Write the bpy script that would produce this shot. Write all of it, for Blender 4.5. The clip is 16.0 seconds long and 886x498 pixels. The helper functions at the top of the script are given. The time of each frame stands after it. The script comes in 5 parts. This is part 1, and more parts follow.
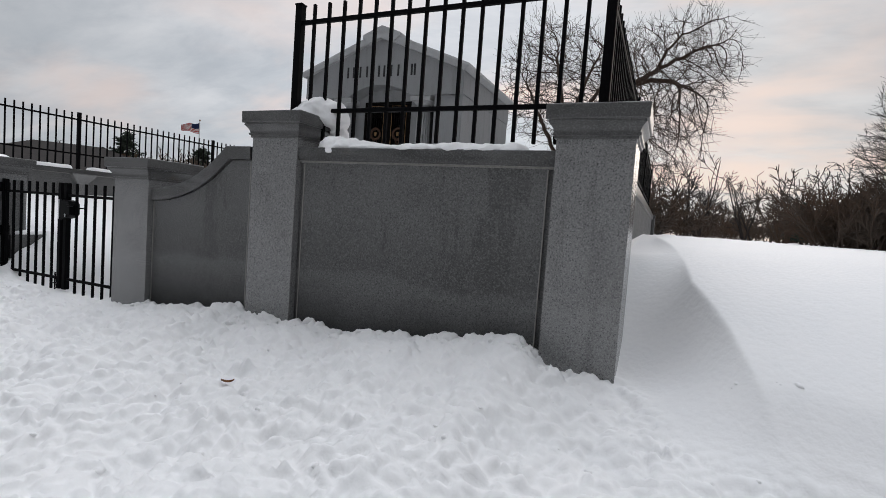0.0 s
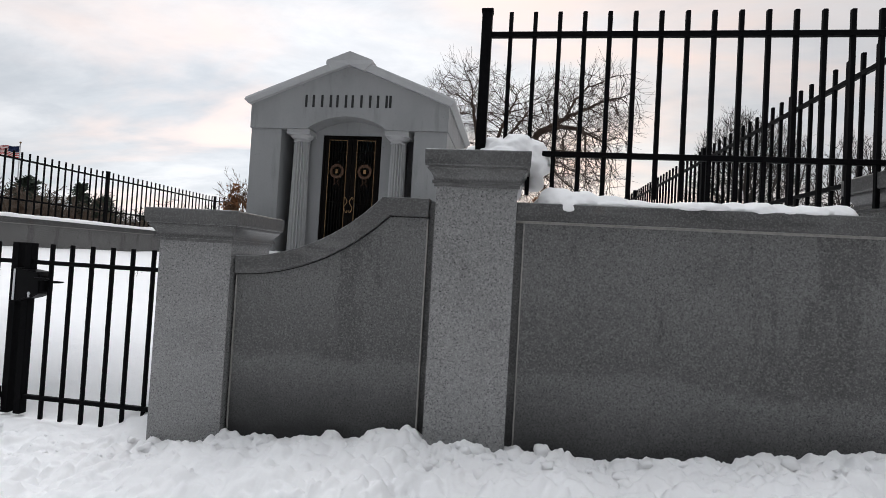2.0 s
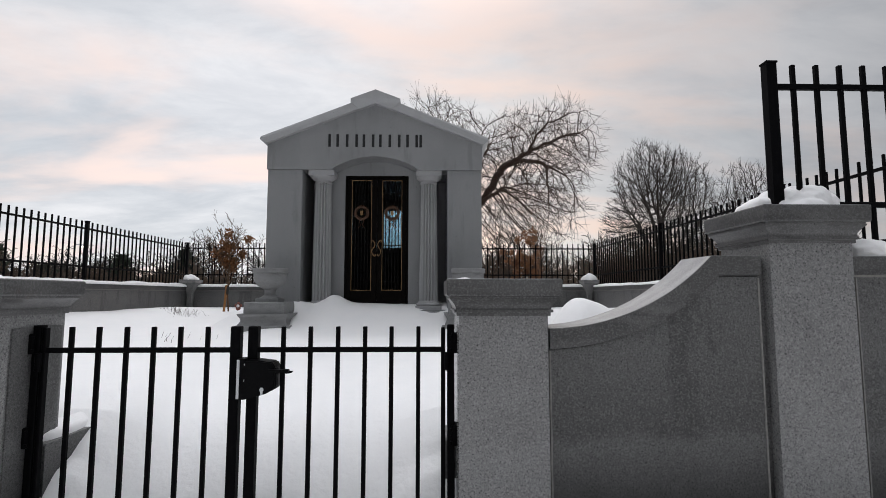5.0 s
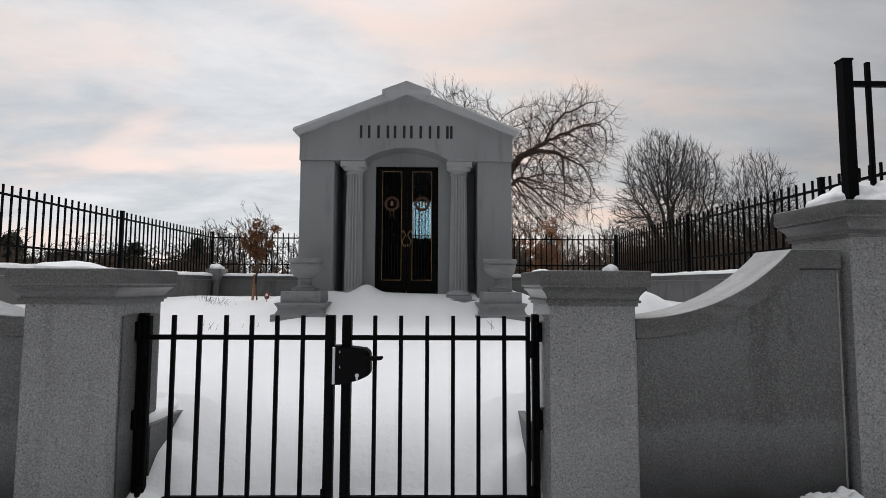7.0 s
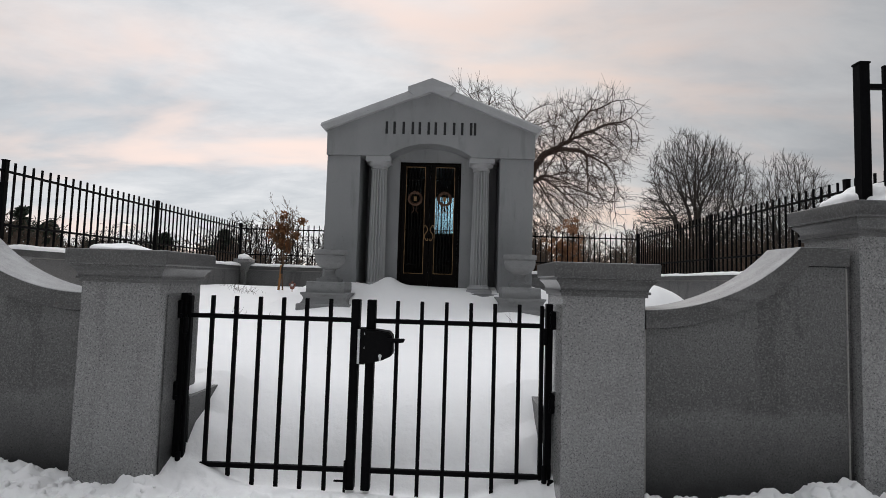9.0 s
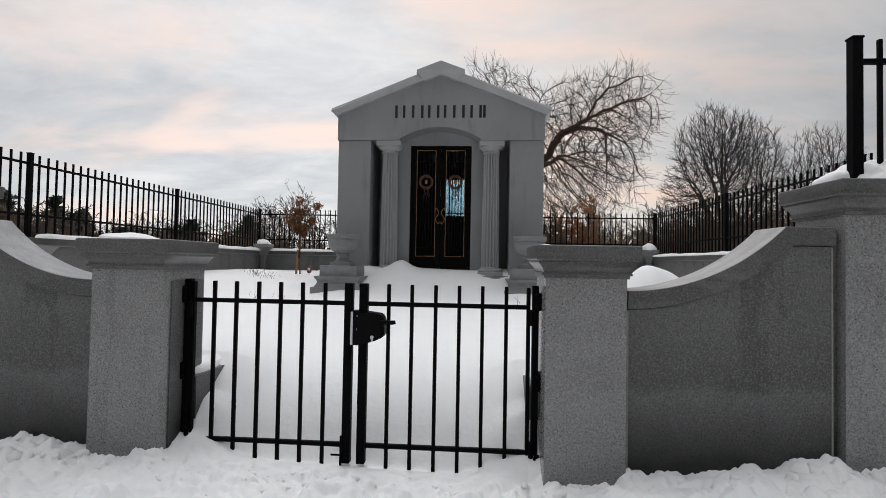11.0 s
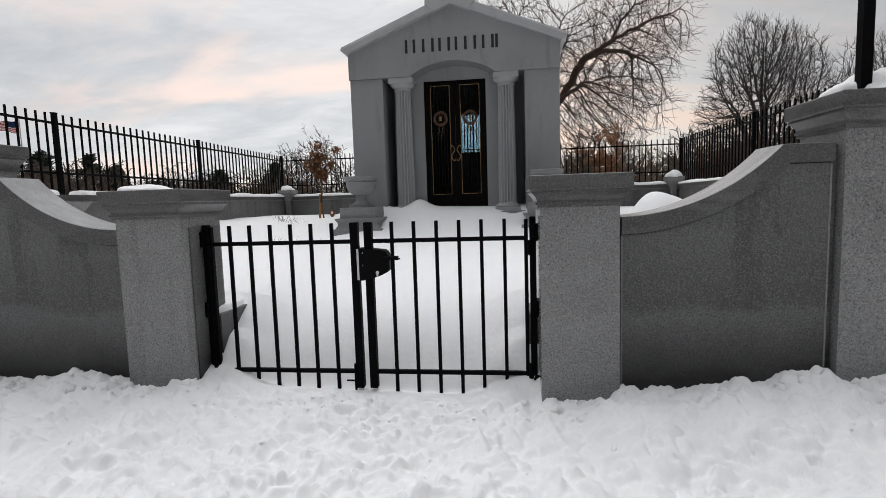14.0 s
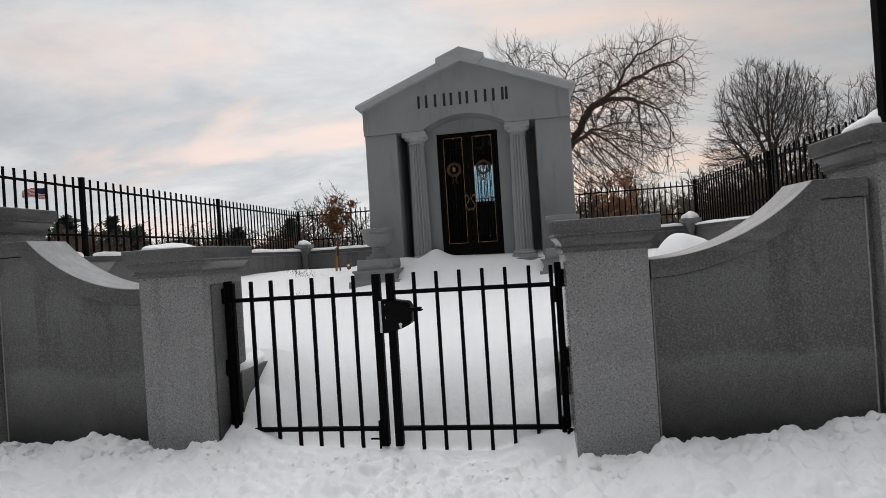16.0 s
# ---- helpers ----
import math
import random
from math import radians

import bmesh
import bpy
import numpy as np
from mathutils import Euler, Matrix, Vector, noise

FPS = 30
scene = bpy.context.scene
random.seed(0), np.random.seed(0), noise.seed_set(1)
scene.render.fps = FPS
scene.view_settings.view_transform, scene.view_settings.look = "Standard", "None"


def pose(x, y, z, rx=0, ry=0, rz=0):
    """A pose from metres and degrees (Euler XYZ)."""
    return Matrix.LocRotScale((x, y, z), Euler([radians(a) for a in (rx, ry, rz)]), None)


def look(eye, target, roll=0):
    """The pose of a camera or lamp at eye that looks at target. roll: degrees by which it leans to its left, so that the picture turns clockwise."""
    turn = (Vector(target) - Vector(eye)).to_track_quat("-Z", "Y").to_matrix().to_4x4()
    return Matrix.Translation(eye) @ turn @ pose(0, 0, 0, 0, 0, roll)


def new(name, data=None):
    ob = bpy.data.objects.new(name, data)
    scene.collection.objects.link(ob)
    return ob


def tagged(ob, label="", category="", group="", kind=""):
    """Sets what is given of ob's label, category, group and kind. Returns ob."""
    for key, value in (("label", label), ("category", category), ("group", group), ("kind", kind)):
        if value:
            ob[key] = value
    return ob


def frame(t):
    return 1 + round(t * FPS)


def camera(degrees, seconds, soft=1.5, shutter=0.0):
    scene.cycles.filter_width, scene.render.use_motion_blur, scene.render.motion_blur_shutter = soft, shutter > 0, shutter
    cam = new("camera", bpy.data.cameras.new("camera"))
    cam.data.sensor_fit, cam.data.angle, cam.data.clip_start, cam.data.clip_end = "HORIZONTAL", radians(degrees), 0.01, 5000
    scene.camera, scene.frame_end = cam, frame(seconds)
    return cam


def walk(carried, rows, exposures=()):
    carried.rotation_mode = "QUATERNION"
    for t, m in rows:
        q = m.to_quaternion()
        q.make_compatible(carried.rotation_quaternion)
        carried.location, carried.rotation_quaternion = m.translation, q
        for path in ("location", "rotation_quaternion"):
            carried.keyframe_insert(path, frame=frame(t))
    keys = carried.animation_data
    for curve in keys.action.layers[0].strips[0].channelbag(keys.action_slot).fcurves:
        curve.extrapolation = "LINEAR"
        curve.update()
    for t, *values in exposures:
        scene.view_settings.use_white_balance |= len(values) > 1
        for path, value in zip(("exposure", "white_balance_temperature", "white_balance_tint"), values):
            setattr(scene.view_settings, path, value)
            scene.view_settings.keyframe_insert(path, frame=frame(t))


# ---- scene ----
cam = camera(82.8, 16.0, soft=0.7)
PATH = [
    (0, (5.923, -3.043, 0.908), (5.128, -1.212, 0.787), 4.2),
    (0.5, (5.229, -2.945, 0.9), (4.524, -1.075, 0.83), 4.6),
    (1, (4.554, -2.858, 0.94), (4.003, -0.936, 0.889), 4.5),
    (1.5, (3.887, -2.729, 0.969), (3.412, -0.787, 0.955), 3.8),
    (2, (3.281, -2.711, 1.023), (3.006, -0.73, 1.074), 3.3),
    (2.5, (2.724, -2.6, 1.026), (2.524, -0.613, 1.12), 3.0),
    (3, (2.204, -2.602, 1.069), (2.105, -0.61, 1.227), 2.8),
    (3.5, (1.853, -2.586, 1.1), (1.801, -0.594, 1.278), 2.9),
    (4, (1.572, -2.53, 1.102), (1.553, -0.54, 1.301), 1.95),
    (4.5, (1.275, -2.62, 1.161), (1.374, -0.633, 1.366), 0.7),
    (5, (1.023, -2.568, 1.168), (1.072, -0.577, 1.349), 0.0),
    (7.5, (0.512, -2.699, 1.174), (0.53, -0.704, 1.314), 0.4),
    (8, (0.493, -2.732, 1.159), (0.467, -0.738, 1.308), 0.9),
    (8.5, (0.51, -2.781, 1.141), (0.472, -0.787, 1.288), 1.3),
    (9, (0.558, -2.837, 1.123), (0.502, -0.842, 1.249), 1.7),
    (11.5, (0.793, -2.937, 1.146), (0.594, -0.947, 1.153), 0.9),
    (12, (0.745, -2.963, 1.153), (0.484, -0.981, 1.103), 1.1),
    (12.5, (0.731, -2.987, 1.156), (0.469, -1.006, 1.088), 0.9),
    (13, (0.742, -3.002, 1.107), (0.487, -1.022, 0.999), 0.7),
    (13.5, (0.815, -2.99, 1.066), (0.577, -1.014, 0.863), -1.4),
    (14, (0.981, -3.008, 1.117), (0.722, -1.034, 0.927), -1.8),
    (14.5, (1.05, -2.973, 1.142), (0.744, -1.0, 1.033), -2.2),
    (15, (1.022, -2.957, 1.116), (0.711, -0.982, 1.074), -3.1),
    (15.5, (0.969, -2.949, 1.119), (0.652, -0.975, 1.118), -3.7),
    (16, (0.917, -2.968, 1.115), (0.611, -0.992, 1.124), -3.7),
]
EXPOSURES = [(0, -0.34, 6250, 10), (0.5, -0.22, 6250, 10), (1, -0.09, 6250, 10), (2, 0.06, 6320, 10), (2.5, 0.08, 6320, 10), (3, -0.05, 6350, 11), (4, -0.09, 6350, 11), (5, -0.18, 6350, 11), (7.5, -0.25, 6400, 10), (9, -0.25, 6400, 10), (11.5, -0.21, 6470, 10), (12.5, -0.21, 6470, 10), (13.5, -0.31, 6470, 10), (14, -0.19, 6470, 10), (14.5, -0.23, 6470, 10), (15, -0.30, 6470, 10), (16, -0.30, 6470, 10)]
walk(cam, [(t, look(eye, target, roll)) for t, eye, target, roll in PATH], EXPOSURES)

# ---- world and light ----
SUN_AZ, SUN_EL = 8.0, 16.0          # the sunset glow stands behind the tomb
world = bpy.data.worlds.new("overcast_dusk")
scene.world = world
world.use_nodes = True


def build_sky(nt):
    n, l = nt.nodes, nt.links
    n.clear()
    out = n.new("ShaderNodeOutputWorld")
    bg = n.new("ShaderNodeBackground")
    tc = n.new("ShaderNodeTexCoord")
    sep = n.new("ShaderNodeSeparateXYZ")
    l.new(tc.outputs["Generated"], sep.inputs[0])

    def math_node(op, a, b):
        m = n.new("ShaderNodeMath")
        m.operation = op
        for i, v in enumerate((a, b)):
            if isinstance(v, (int, float)):
                m.inputs[i].default_value = v
            else:
                l.new(v, m.inputs[i])
        return m.outputs[0]

    up = math_node("ADD", math_node("ABSOLUTE", sep.outputs[2], 0), 0.22)
    flat = n.new("ShaderNodeCombineXYZ")
    l.new(math_node("DIVIDE", sep.outputs[0], up), flat.inputs[0])
    l.new(math_node("DIVIDE", sep.outputs[1], up), flat.inputs[1])
    tilt = n.new("ShaderNodeMapping")
    tilt.inputs["Rotation"].default_value = (0, 0, radians(24))
    tilt.inputs["Scale"].default_value = (0.55, 1.0, 1.0)
    tilt.inputs["Location"].default_value = (1.3, 0.4, 0.0)
    l.new(flat.outputs[0], tilt.inputs[0])

    def clouds(scale, detail, offset, rough=0.55):
        t = n.new("ShaderNodeTexNoise")
        t.noise_dimensions = "4D"
        t.inputs["Scale"].default_value = scale
        t.inputs["Detail"].default_value = detail
        t.inputs["Roughness"].default_value = rough
        t.inputs["W"].default_value = offset
        t.inputs["Distortion"].default_value = 0.4
        l.new(tilt.outputs[0], t.inputs["Vector"])
        return t.outputs["Fac"]

    def ramp(fac, stops):
        r = n.new("ShaderNodeValToRGB")
        r.color_ramp.interpolation = "EASE"
        for i, (p, c) in enumerate(stops):
            e = r.color_ramp.elements[i] if i < 2 else r.color_ramp.elements.new(p)
            e.position, e.color = p, (*c, 1)
        l.new(fac, r.inputs[0])
        return r.outputs[0]

    def mix(fac, a, b, kind="MIX"):
        m = n.new("ShaderNodeMix")
        m.data_type, m.blend_type = "RGBA", kind
        if isinstance(fac, (int, float)):
            m.inputs[0].default_value = fac
        else:
            l.new(fac, m.inputs[0])
        for i, v in ((6, a), (7, b)):
            if isinstance(v, tuple):
                m.inputs[i].default_value = (*v, 1)
            else:
                l.new(v, m.inputs[i])
        return m.outputs[2]

    grey = ramp(clouds(1.5, 8, 0.0, 0.6), [(0.35, (0.645, 0.668, 0.692)), (0.64, (0.845, 0.843, 0.848))])
    wisps = ramp(clouds(4.2, 7, 6.1, 0.62), [(0.34, (0.90, 0.91, 0.925)), (0.66, (1.07, 1.065, 1.06))])
    grey = mix(1.0, grey, wisps, "MULTIPLY")
    glow = ramp(clouds(1.75, 6, 1.9, 0.5), [(0.475, (0, 0, 0)), (0.67, (1, 1, 1))])
    # the warm patches belong to the side of the sunset
    ahead = n.new("ShaderNodeMapRange")
    ahead.inputs[1].default_value, ahead.inputs[2].default_value = -0.1, 0.8
    l.new(sep.outputs[1], ahead.inputs[0])
    warm = math_node("MULTIPLY", math_node("MULTIPLY", glow, ahead.outputs[0]), 1.0)
    col = mix(warm, grey, (1.03, 0.84, 0.755))
    side = n.new("ShaderNodeMapRange")
    side.inputs[1].default_value, side.inputs[2].default_value = -0.9, 0.9
    side.inputs[3].default_value, side.inputs[4].default_value = SKY_BACK, SKY_FRONT
    l.new(sep.outputs[1], side.inputs[0])
    # an overcast sky is brightest overhead
    high = n.new("ShaderNodeMapRange")
    high.interpolation_type = "SMOOTHSTEP"
    high.inputs[1].default_value, high.inputs[2].default_value = 0.45, 1.0
    high.inputs[3].default_value, high.inputs[4].default_value = 1.0, SKY_TOP
    l.new(sep.outputs[2], high.inputs[0])
    # thicker, greyer cloud away from the sunset, most of all to the east
    east = n.new("ShaderNodeValToRGB")
    for i, (p, v) in enumerate(((0.0, 0.95), (0.20, 1.14), (0.38, 1.10), (0.88, 0.60))):
        e = east.color_ramp.elements[i] if i < 2 else east.color_ramp.elements.new(p)
        e.position, e.color = p, (v, v, v, 1)
    across = n.new("ShaderNodeMapRange")
    across.inputs[1].default_value, across.inputs[2].default_value = -1.0, 1.0
    l.new(sep.outputs[0], across.inputs[0])
    l.new(across.outputs[0], east.inputs[0])
    lift = n.new("ShaderNodeVectorMath")
    lift.operation = "SCALE"
    l.new(col, lift.inputs[0])
    l.new(math_node("MULTIPLY", math_node("MULTIPLY", side.outputs[0], high.outputs[0]), east.outputs[0]), lift.inputs["Scale"])
    air = n.new("ShaderNodeTexSky")
    air.sky_type = "NISHITA"
    air.sun_disc = False
    air.sun_elevation, air.sun_rotation = radians(SUN_EL), radians(SUN_AZ)
    airs = n.new("ShaderNodeVectorMath")
    airs.operation = "SCALE"
    airs.inputs["Scale"].default_value = 0.005
    l.new(air.outputs[0], airs.inputs[0])
    both = n.new("ShaderNodeVectorMath")
    both.operation = "ADD"
    l.new(lift.outputs[0], both.inputs[0])
    l.new(airs.outputs[0], both.inputs[1])
    l.new(both.outputs[0], bg.inputs[0])
    bg.inputs[1].default_value = SKY_STRENGTH
    l.new(bg.outputs[0], out.inputs[0])


SKY_FRONT, SKY_BACK, SKY_TOP, SKY_STRENGTH = 1.02, 0.15, 5.0, 1.0
build_sky(world.node_tree)
sun = new("sun", bpy.data.lights.new("sun", "SUN"))
sun.data.energy, sun.data.angle, sun.data.color = 0.5, radians(25), (1.0, 0.86, 0.74)
sun.matrix_world = look((0, 0, 30), Vector((0, 0, 30)) - Vector((math.sin(radians(SUN_AZ)) * math.cos(radians(SUN_EL)), math.cos(radians(SUN_AZ)) * math.cos(radians(SUN_EL)), math.sin(radians(SUN_EL)))))


# ---- materials ----
def material(name, color, rough=0.7, metal=0.0, grains=(), bump=0.0, bump_scale=60.0, coords="Object", spec=0.35, rand=0.0):
    """grains: (kind, scale, (x, y, z stretch), low, high, colour, amount), laid one over the other."""
    m = bpy.data.materials.new(name)
    m.use_nodes = True
    n, l = m.node_tree.nodes, m.node_tree.links
    b = n["Principled BSDF"]
    b.inputs["Roughness"].default_value, b.inputs["Metallic"].default_value = rough, metal
    b.inputs["Specular IOR Level"].default_value = spec
    tc = n.new("ShaderNodeTexCoord")
    base = n.new("ShaderNodeRGB")
    base.outputs[0].default_value = (*color, 1)
    col = base.outputs[0]
    for kind, scale, stretch, low, high, tint, amount in grains:
        mp = n.new("ShaderNodeMapping")
        mp.inputs["Scale"].default_value = stretch
        l.new(tc.outputs[coords], mp.inputs[0])
        if kind in ("noise", "tide"):
            t = n.new("ShaderNodeTexNoise")
            t.inputs["Detail"].default_value = 5
            t.inputs["Roughness"].default_value = 0.6
            fac = t.outputs["Fac"]
        else:
            t = n.new("ShaderNodeTexVoronoi")
            fac = t.outputs["Distance"]
        t.inputs["Scale"].default_value = scale
        l.new(mp.outputs[0], t.inputs["Vector"])
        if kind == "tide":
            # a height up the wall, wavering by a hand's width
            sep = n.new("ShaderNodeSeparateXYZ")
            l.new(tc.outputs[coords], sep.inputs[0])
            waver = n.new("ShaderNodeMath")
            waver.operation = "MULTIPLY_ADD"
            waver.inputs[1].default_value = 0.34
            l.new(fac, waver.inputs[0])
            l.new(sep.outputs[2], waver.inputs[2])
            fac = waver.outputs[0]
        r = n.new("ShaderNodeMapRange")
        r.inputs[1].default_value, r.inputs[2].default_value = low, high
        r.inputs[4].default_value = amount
        l.new(fac, r.inputs[0])
        mx = n.new("ShaderNodeMix")
        mx.data_type = "RGBA"
        l.new(r.outputs[0], mx.inputs[0])
        l.new(col, mx.inputs[6])
        mx.inputs[7].default_value = (*tint, 1)
        col = mx.outputs[2]
    if rand:
        info = n.new("ShaderNodeObjectInfo")
        r = n.new("ShaderNodeMapRange")
        r.inputs[3].default_value, r.inputs[4].default_value = 1 - rand, 1 + rand
        l.new(info.outputs["Random"], r.inputs[0])
        s = n.new("ShaderNodeVectorMath")
        s.operation = "SCALE"
        l.new(col, s.inputs[0])
        l.new(r.outputs[0], s.inputs["Scale"])
        col = s.outputs[0]
    l.new(col, b.inputs["Base Color"])
    if bump:
        t = n.new("ShaderNodeTexNoise")
        t.inputs["Scale"].default_value = bump_scale
        t.inputs["Detail"].default_value = 6
        l.new(tc.outputs[coords], t.inputs["Vector"])
        bp = n.new("ShaderNodeBump")
        bp.inputs["Strength"].default_value = bump
        bp.inputs["Distance"].default_value = 0.02
        l.new(t.outputs["Fac"], bp.inputs["Height"])
        l.new(bp.outputs[0], b.inputs["Normal"])
    return m


def flecks(light, dark, amount=1.0):
    """Crystals of a granite: pale grains, dark mica and a few pits."""
    return [("noise", 92, (1, 1, 1), 0.50, 0.58, light, 0.50 * amount),
            ("noise", 90, (1.1, 0.9, 1), 0.53, 0.60, dark, 0.62 * amount),
            ("noise", 180, (1, 1.1, 1), 0.52, 0.60, dark, 0.40 * amount),
            ("voronoi", 44, (1, 1, 1), 0.22, 0.12, (0.02, 0.021, 0.022), 0.70 * amount),
            ("voronoi", 13, (1, 1, 1), 0.065, 0.045, (0.015, 0.015, 0.015), 0.8)]


WEATHER = [("noise", 2.2, (1, 1, 1.6), 0.45, 0.75, (0.088, 0.087, 0.086), 0.40),
           ("tide", 1.7, (1, 1, 1), 0.62, 0.56, (0.24, 0.239, 0.238), 0.40),
           ("noise", 2.0, (2.4, 2.4, 0.30), 0.56, 0.66, (0.078, 0.077, 0.076), 0.40)]
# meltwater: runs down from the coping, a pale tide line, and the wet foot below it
STAINS = [("noise", 1.3, (1, 1, 1.4), 0.42, 0.66, (0.078, 0.077, 0.076), 0.50),
          ("noise", 1.7, (2.2, 2.2, 0.42), 0.55, 0.59, (0.052, 0.051, 0.050), 0.62),
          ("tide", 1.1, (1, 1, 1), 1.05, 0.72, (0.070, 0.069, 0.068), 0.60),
          ("tide", 1.9, (1, 1, 1), 0.63, 0.58, (0.140, 0.139, 0.138), 0.70)]
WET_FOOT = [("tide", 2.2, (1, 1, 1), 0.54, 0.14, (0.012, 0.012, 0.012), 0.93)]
granite = material("grey_granite", (0.205, 0.203, 0.200), 0.24, 0, WEATHER + flecks((0.34, 0.337, 0.332), (0.070, 0.070, 0.070), 0.9), 0.03, 260, spec=0.5)
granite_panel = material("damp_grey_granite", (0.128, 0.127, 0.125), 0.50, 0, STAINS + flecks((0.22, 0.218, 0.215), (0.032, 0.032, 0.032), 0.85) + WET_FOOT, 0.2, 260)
# coping granite seen from above: skylight put into a paler, patchy colour
granite_top = material("skylit_granite", (0.27, 0.27, 0.272), 0.55, 0, flecks((0.44, 0.44, 0.44), (0.18, 0.18, 0.18), 0.4) + [("noise", 4, (1, 2, 2), 0.45, 0.7, (0.42, 0.422, 0.426), 0.6)], 0.2, 200)
granite_urn = material("pale_grey_granite", (0.245, 0.246, 0.247), 0.75, 0, [("noise", 6, (1, 1, 2), 0.5, 0.75, (0.12, 0.12, 0.12), 0.5)] + flecks((0.33, 0.33, 0.33), (0.13, 0.13, 0.13), 0.5), 0.25, 160)
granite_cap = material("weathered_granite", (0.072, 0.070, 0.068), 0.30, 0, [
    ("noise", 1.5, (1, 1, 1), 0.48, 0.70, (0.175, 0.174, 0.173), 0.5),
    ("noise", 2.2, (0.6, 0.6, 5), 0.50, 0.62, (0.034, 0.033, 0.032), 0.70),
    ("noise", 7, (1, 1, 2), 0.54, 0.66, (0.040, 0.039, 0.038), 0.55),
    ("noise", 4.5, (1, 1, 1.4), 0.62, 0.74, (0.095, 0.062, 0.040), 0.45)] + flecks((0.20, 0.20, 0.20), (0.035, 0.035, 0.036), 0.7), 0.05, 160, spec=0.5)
granite_column = material("pale_honed_granite", (0.36, 0.362, 0.364), 0.6, 0, [("noise", 2, (2, 2, 0.4), 0.45, 0.75, (0.26, 0.261, 0.264), 0.4)] + flecks((0.44, 0.44, 0.44), (0.24, 0.24, 0.24), 0.3), 0.12, 200)
granite_tomb = material("blue_grey_granite", (0.258, 0.260, 0.264), 0.62, 0, [
    ("noise", 1.1, (1, 1, 0.5), 0.42, 0.70, (0.175, 0.177, 0.181), 0.6), ("noise", 3, (2, 2, 0.3), 0.55, 0.70, (0.14, 0.141, 0.144), 0.45)] + flecks((0.31, 0.31, 0.311), (0.15, 0.15, 0.152), 0.35), 0.10, 200)
joint_grout = material("pale_joint", (0.26, 0.25, 0.235), 0.9, 0, [("noise", 40, (1, 1, 1), 0.4, 0.7, (0.15, 0.145, 0.14), 0.6)])
iron = material("black_painted_iron", (0.0022, 0.0022, 0.0027), 0.6, 0.0, [("noise", 30, (1, 1, 1), 0.5, 0.75, (0.006, 0.006, 0.0065), 0.7)], 0.08, 90, spec=0.045)
steel = material("brushed_steel", (0.55, 0.56, 0.57), 0.35, 1.0, [("noise", 60, (1, 1, 8), 0.4, 0.7, (0.35, 0.36, 0.37), 0.6)])
plastic = material("black_lock_plastic", (0.0035, 0.0035, 0.004), 0.45, 0, [("noise", 50, (1, 1, 1), 0.5, 0.8, (0.010, 0.010, 0.010), 0.5)], spec=0.05)
snow = material("snow", (0.842, 0.831, 0.828), 0.62, 0, [("noise", 3.0, (1, 1, 1), 0.4, 0.75, (0.79, 0.79, 0.797), 0.6), ("noise", 70, (1, 1, 1), 0.5, 0.8, (0.875, 0.873, 0.873), 0.6)], 0.26, 26, spec=0.2)
bronze = material("dark_bronze", (0.0035, 0.0028, 0.0025), 0.5, 0.0, [("noise", 6, (1, 1, 1), 0.45, 0.75, (0.008, 0.0055, 0.004), 0.6)], 0.06, 60, spec=0.05)
gilt = material("aged_gilt_bronze", (0.27, 0.165, 0.075), 0.50, 0.3, [("noise", 20, (1, 1, 1), 0.4, 0.75, (0.10, 0.06, 0.035), 0.7)])
copper = material("red_brown_bronze", (0.085, 0.046, 0.028), 0.5, 0.4, [("noise", 25, (1, 1, 1), 0.4, 0.75, (0.05, 0.026, 0.018), 0.7)])
lettering = material("black_inlay", (0.012, 0.012, 0.013), 0.5, 0, [("noise", 40, (1, 1, 1), 0.5, 0.8, (0.03, 0.03, 0.03), 0.5)])
bark = material("grey_brown_bark", (0.040, 0.032, 0.027), 0.9, 0, [("noise", 6, (1, 1, 0.3), 0.4, 0.7, (0.028, 0.023, 0.020), 0.7)], 0.5, 30)
bark_warm = material("reddish_bark", (0.050, 0.030, 0.021), 0.9, 0, [("noise", 6, (1, 1, 0.3), 0.4, 0.7, (0.045, 0.03, 0.022), 0.7)], 0.5, 30)
twig_far = material("far_brush", (0.085, 0.066, 0.052), 0.95, 0, [("noise", 0.3, (1, 1, 1), 0.4, 0.65, (0.10, 0.055, 0.032), 0.8), ("noise", 1.2, (1, 1, 1), 0.45, 0.7, (0.04, 0.034, 0.03), 0.6)])
needle = material("dark_needles", (0.022, 0.032, 0.022), 0.85, 0, [("noise", 3, (1, 1, 1), 0.4, 0.7, (0.045, 0.055, 0.035), 0.7)])
dry_leaf = material("dry_brown_leaf", (0.26, 0.115, 0.048), 0.8, 0, [("noise", 8, (1, 1, 1), 0.4, 0.7, (0.11, 0.05, 0.022), 0.8)])
bark_young = material("pale_young_bark", (0.13, 0.075, 0.042), 0.85, 0, [("noise", 20, (1, 1, 0.3), 0.4, 0.7, (0.08, 0.048, 0.03), 0.7)])
stake_wood = material("stained_stake", (0.34, 0.16, 0.055), 0.75, 0, [("noise", 12, (6, 6, 0.6), 0.4, 0.7, (0.20, 0.09, 0.035), 0.8)], 0.2, 60)
rubber = material("black_rubber", (0.015, 0.015, 0.015), 0.7, 0, [("noise", 40, (1, 1, 1), 0.5, 0.8, (0.035, 0.035, 0.035), 0.5)])
shingle = material("brown_shingles", (0.032, 0.026, 0.024), 0.9, 0, [("noise", 1.5, (1, 1, 6), 0.4, 0.7, (0.020, 0.017, 0.016), 0.8)], 0.5, 8)
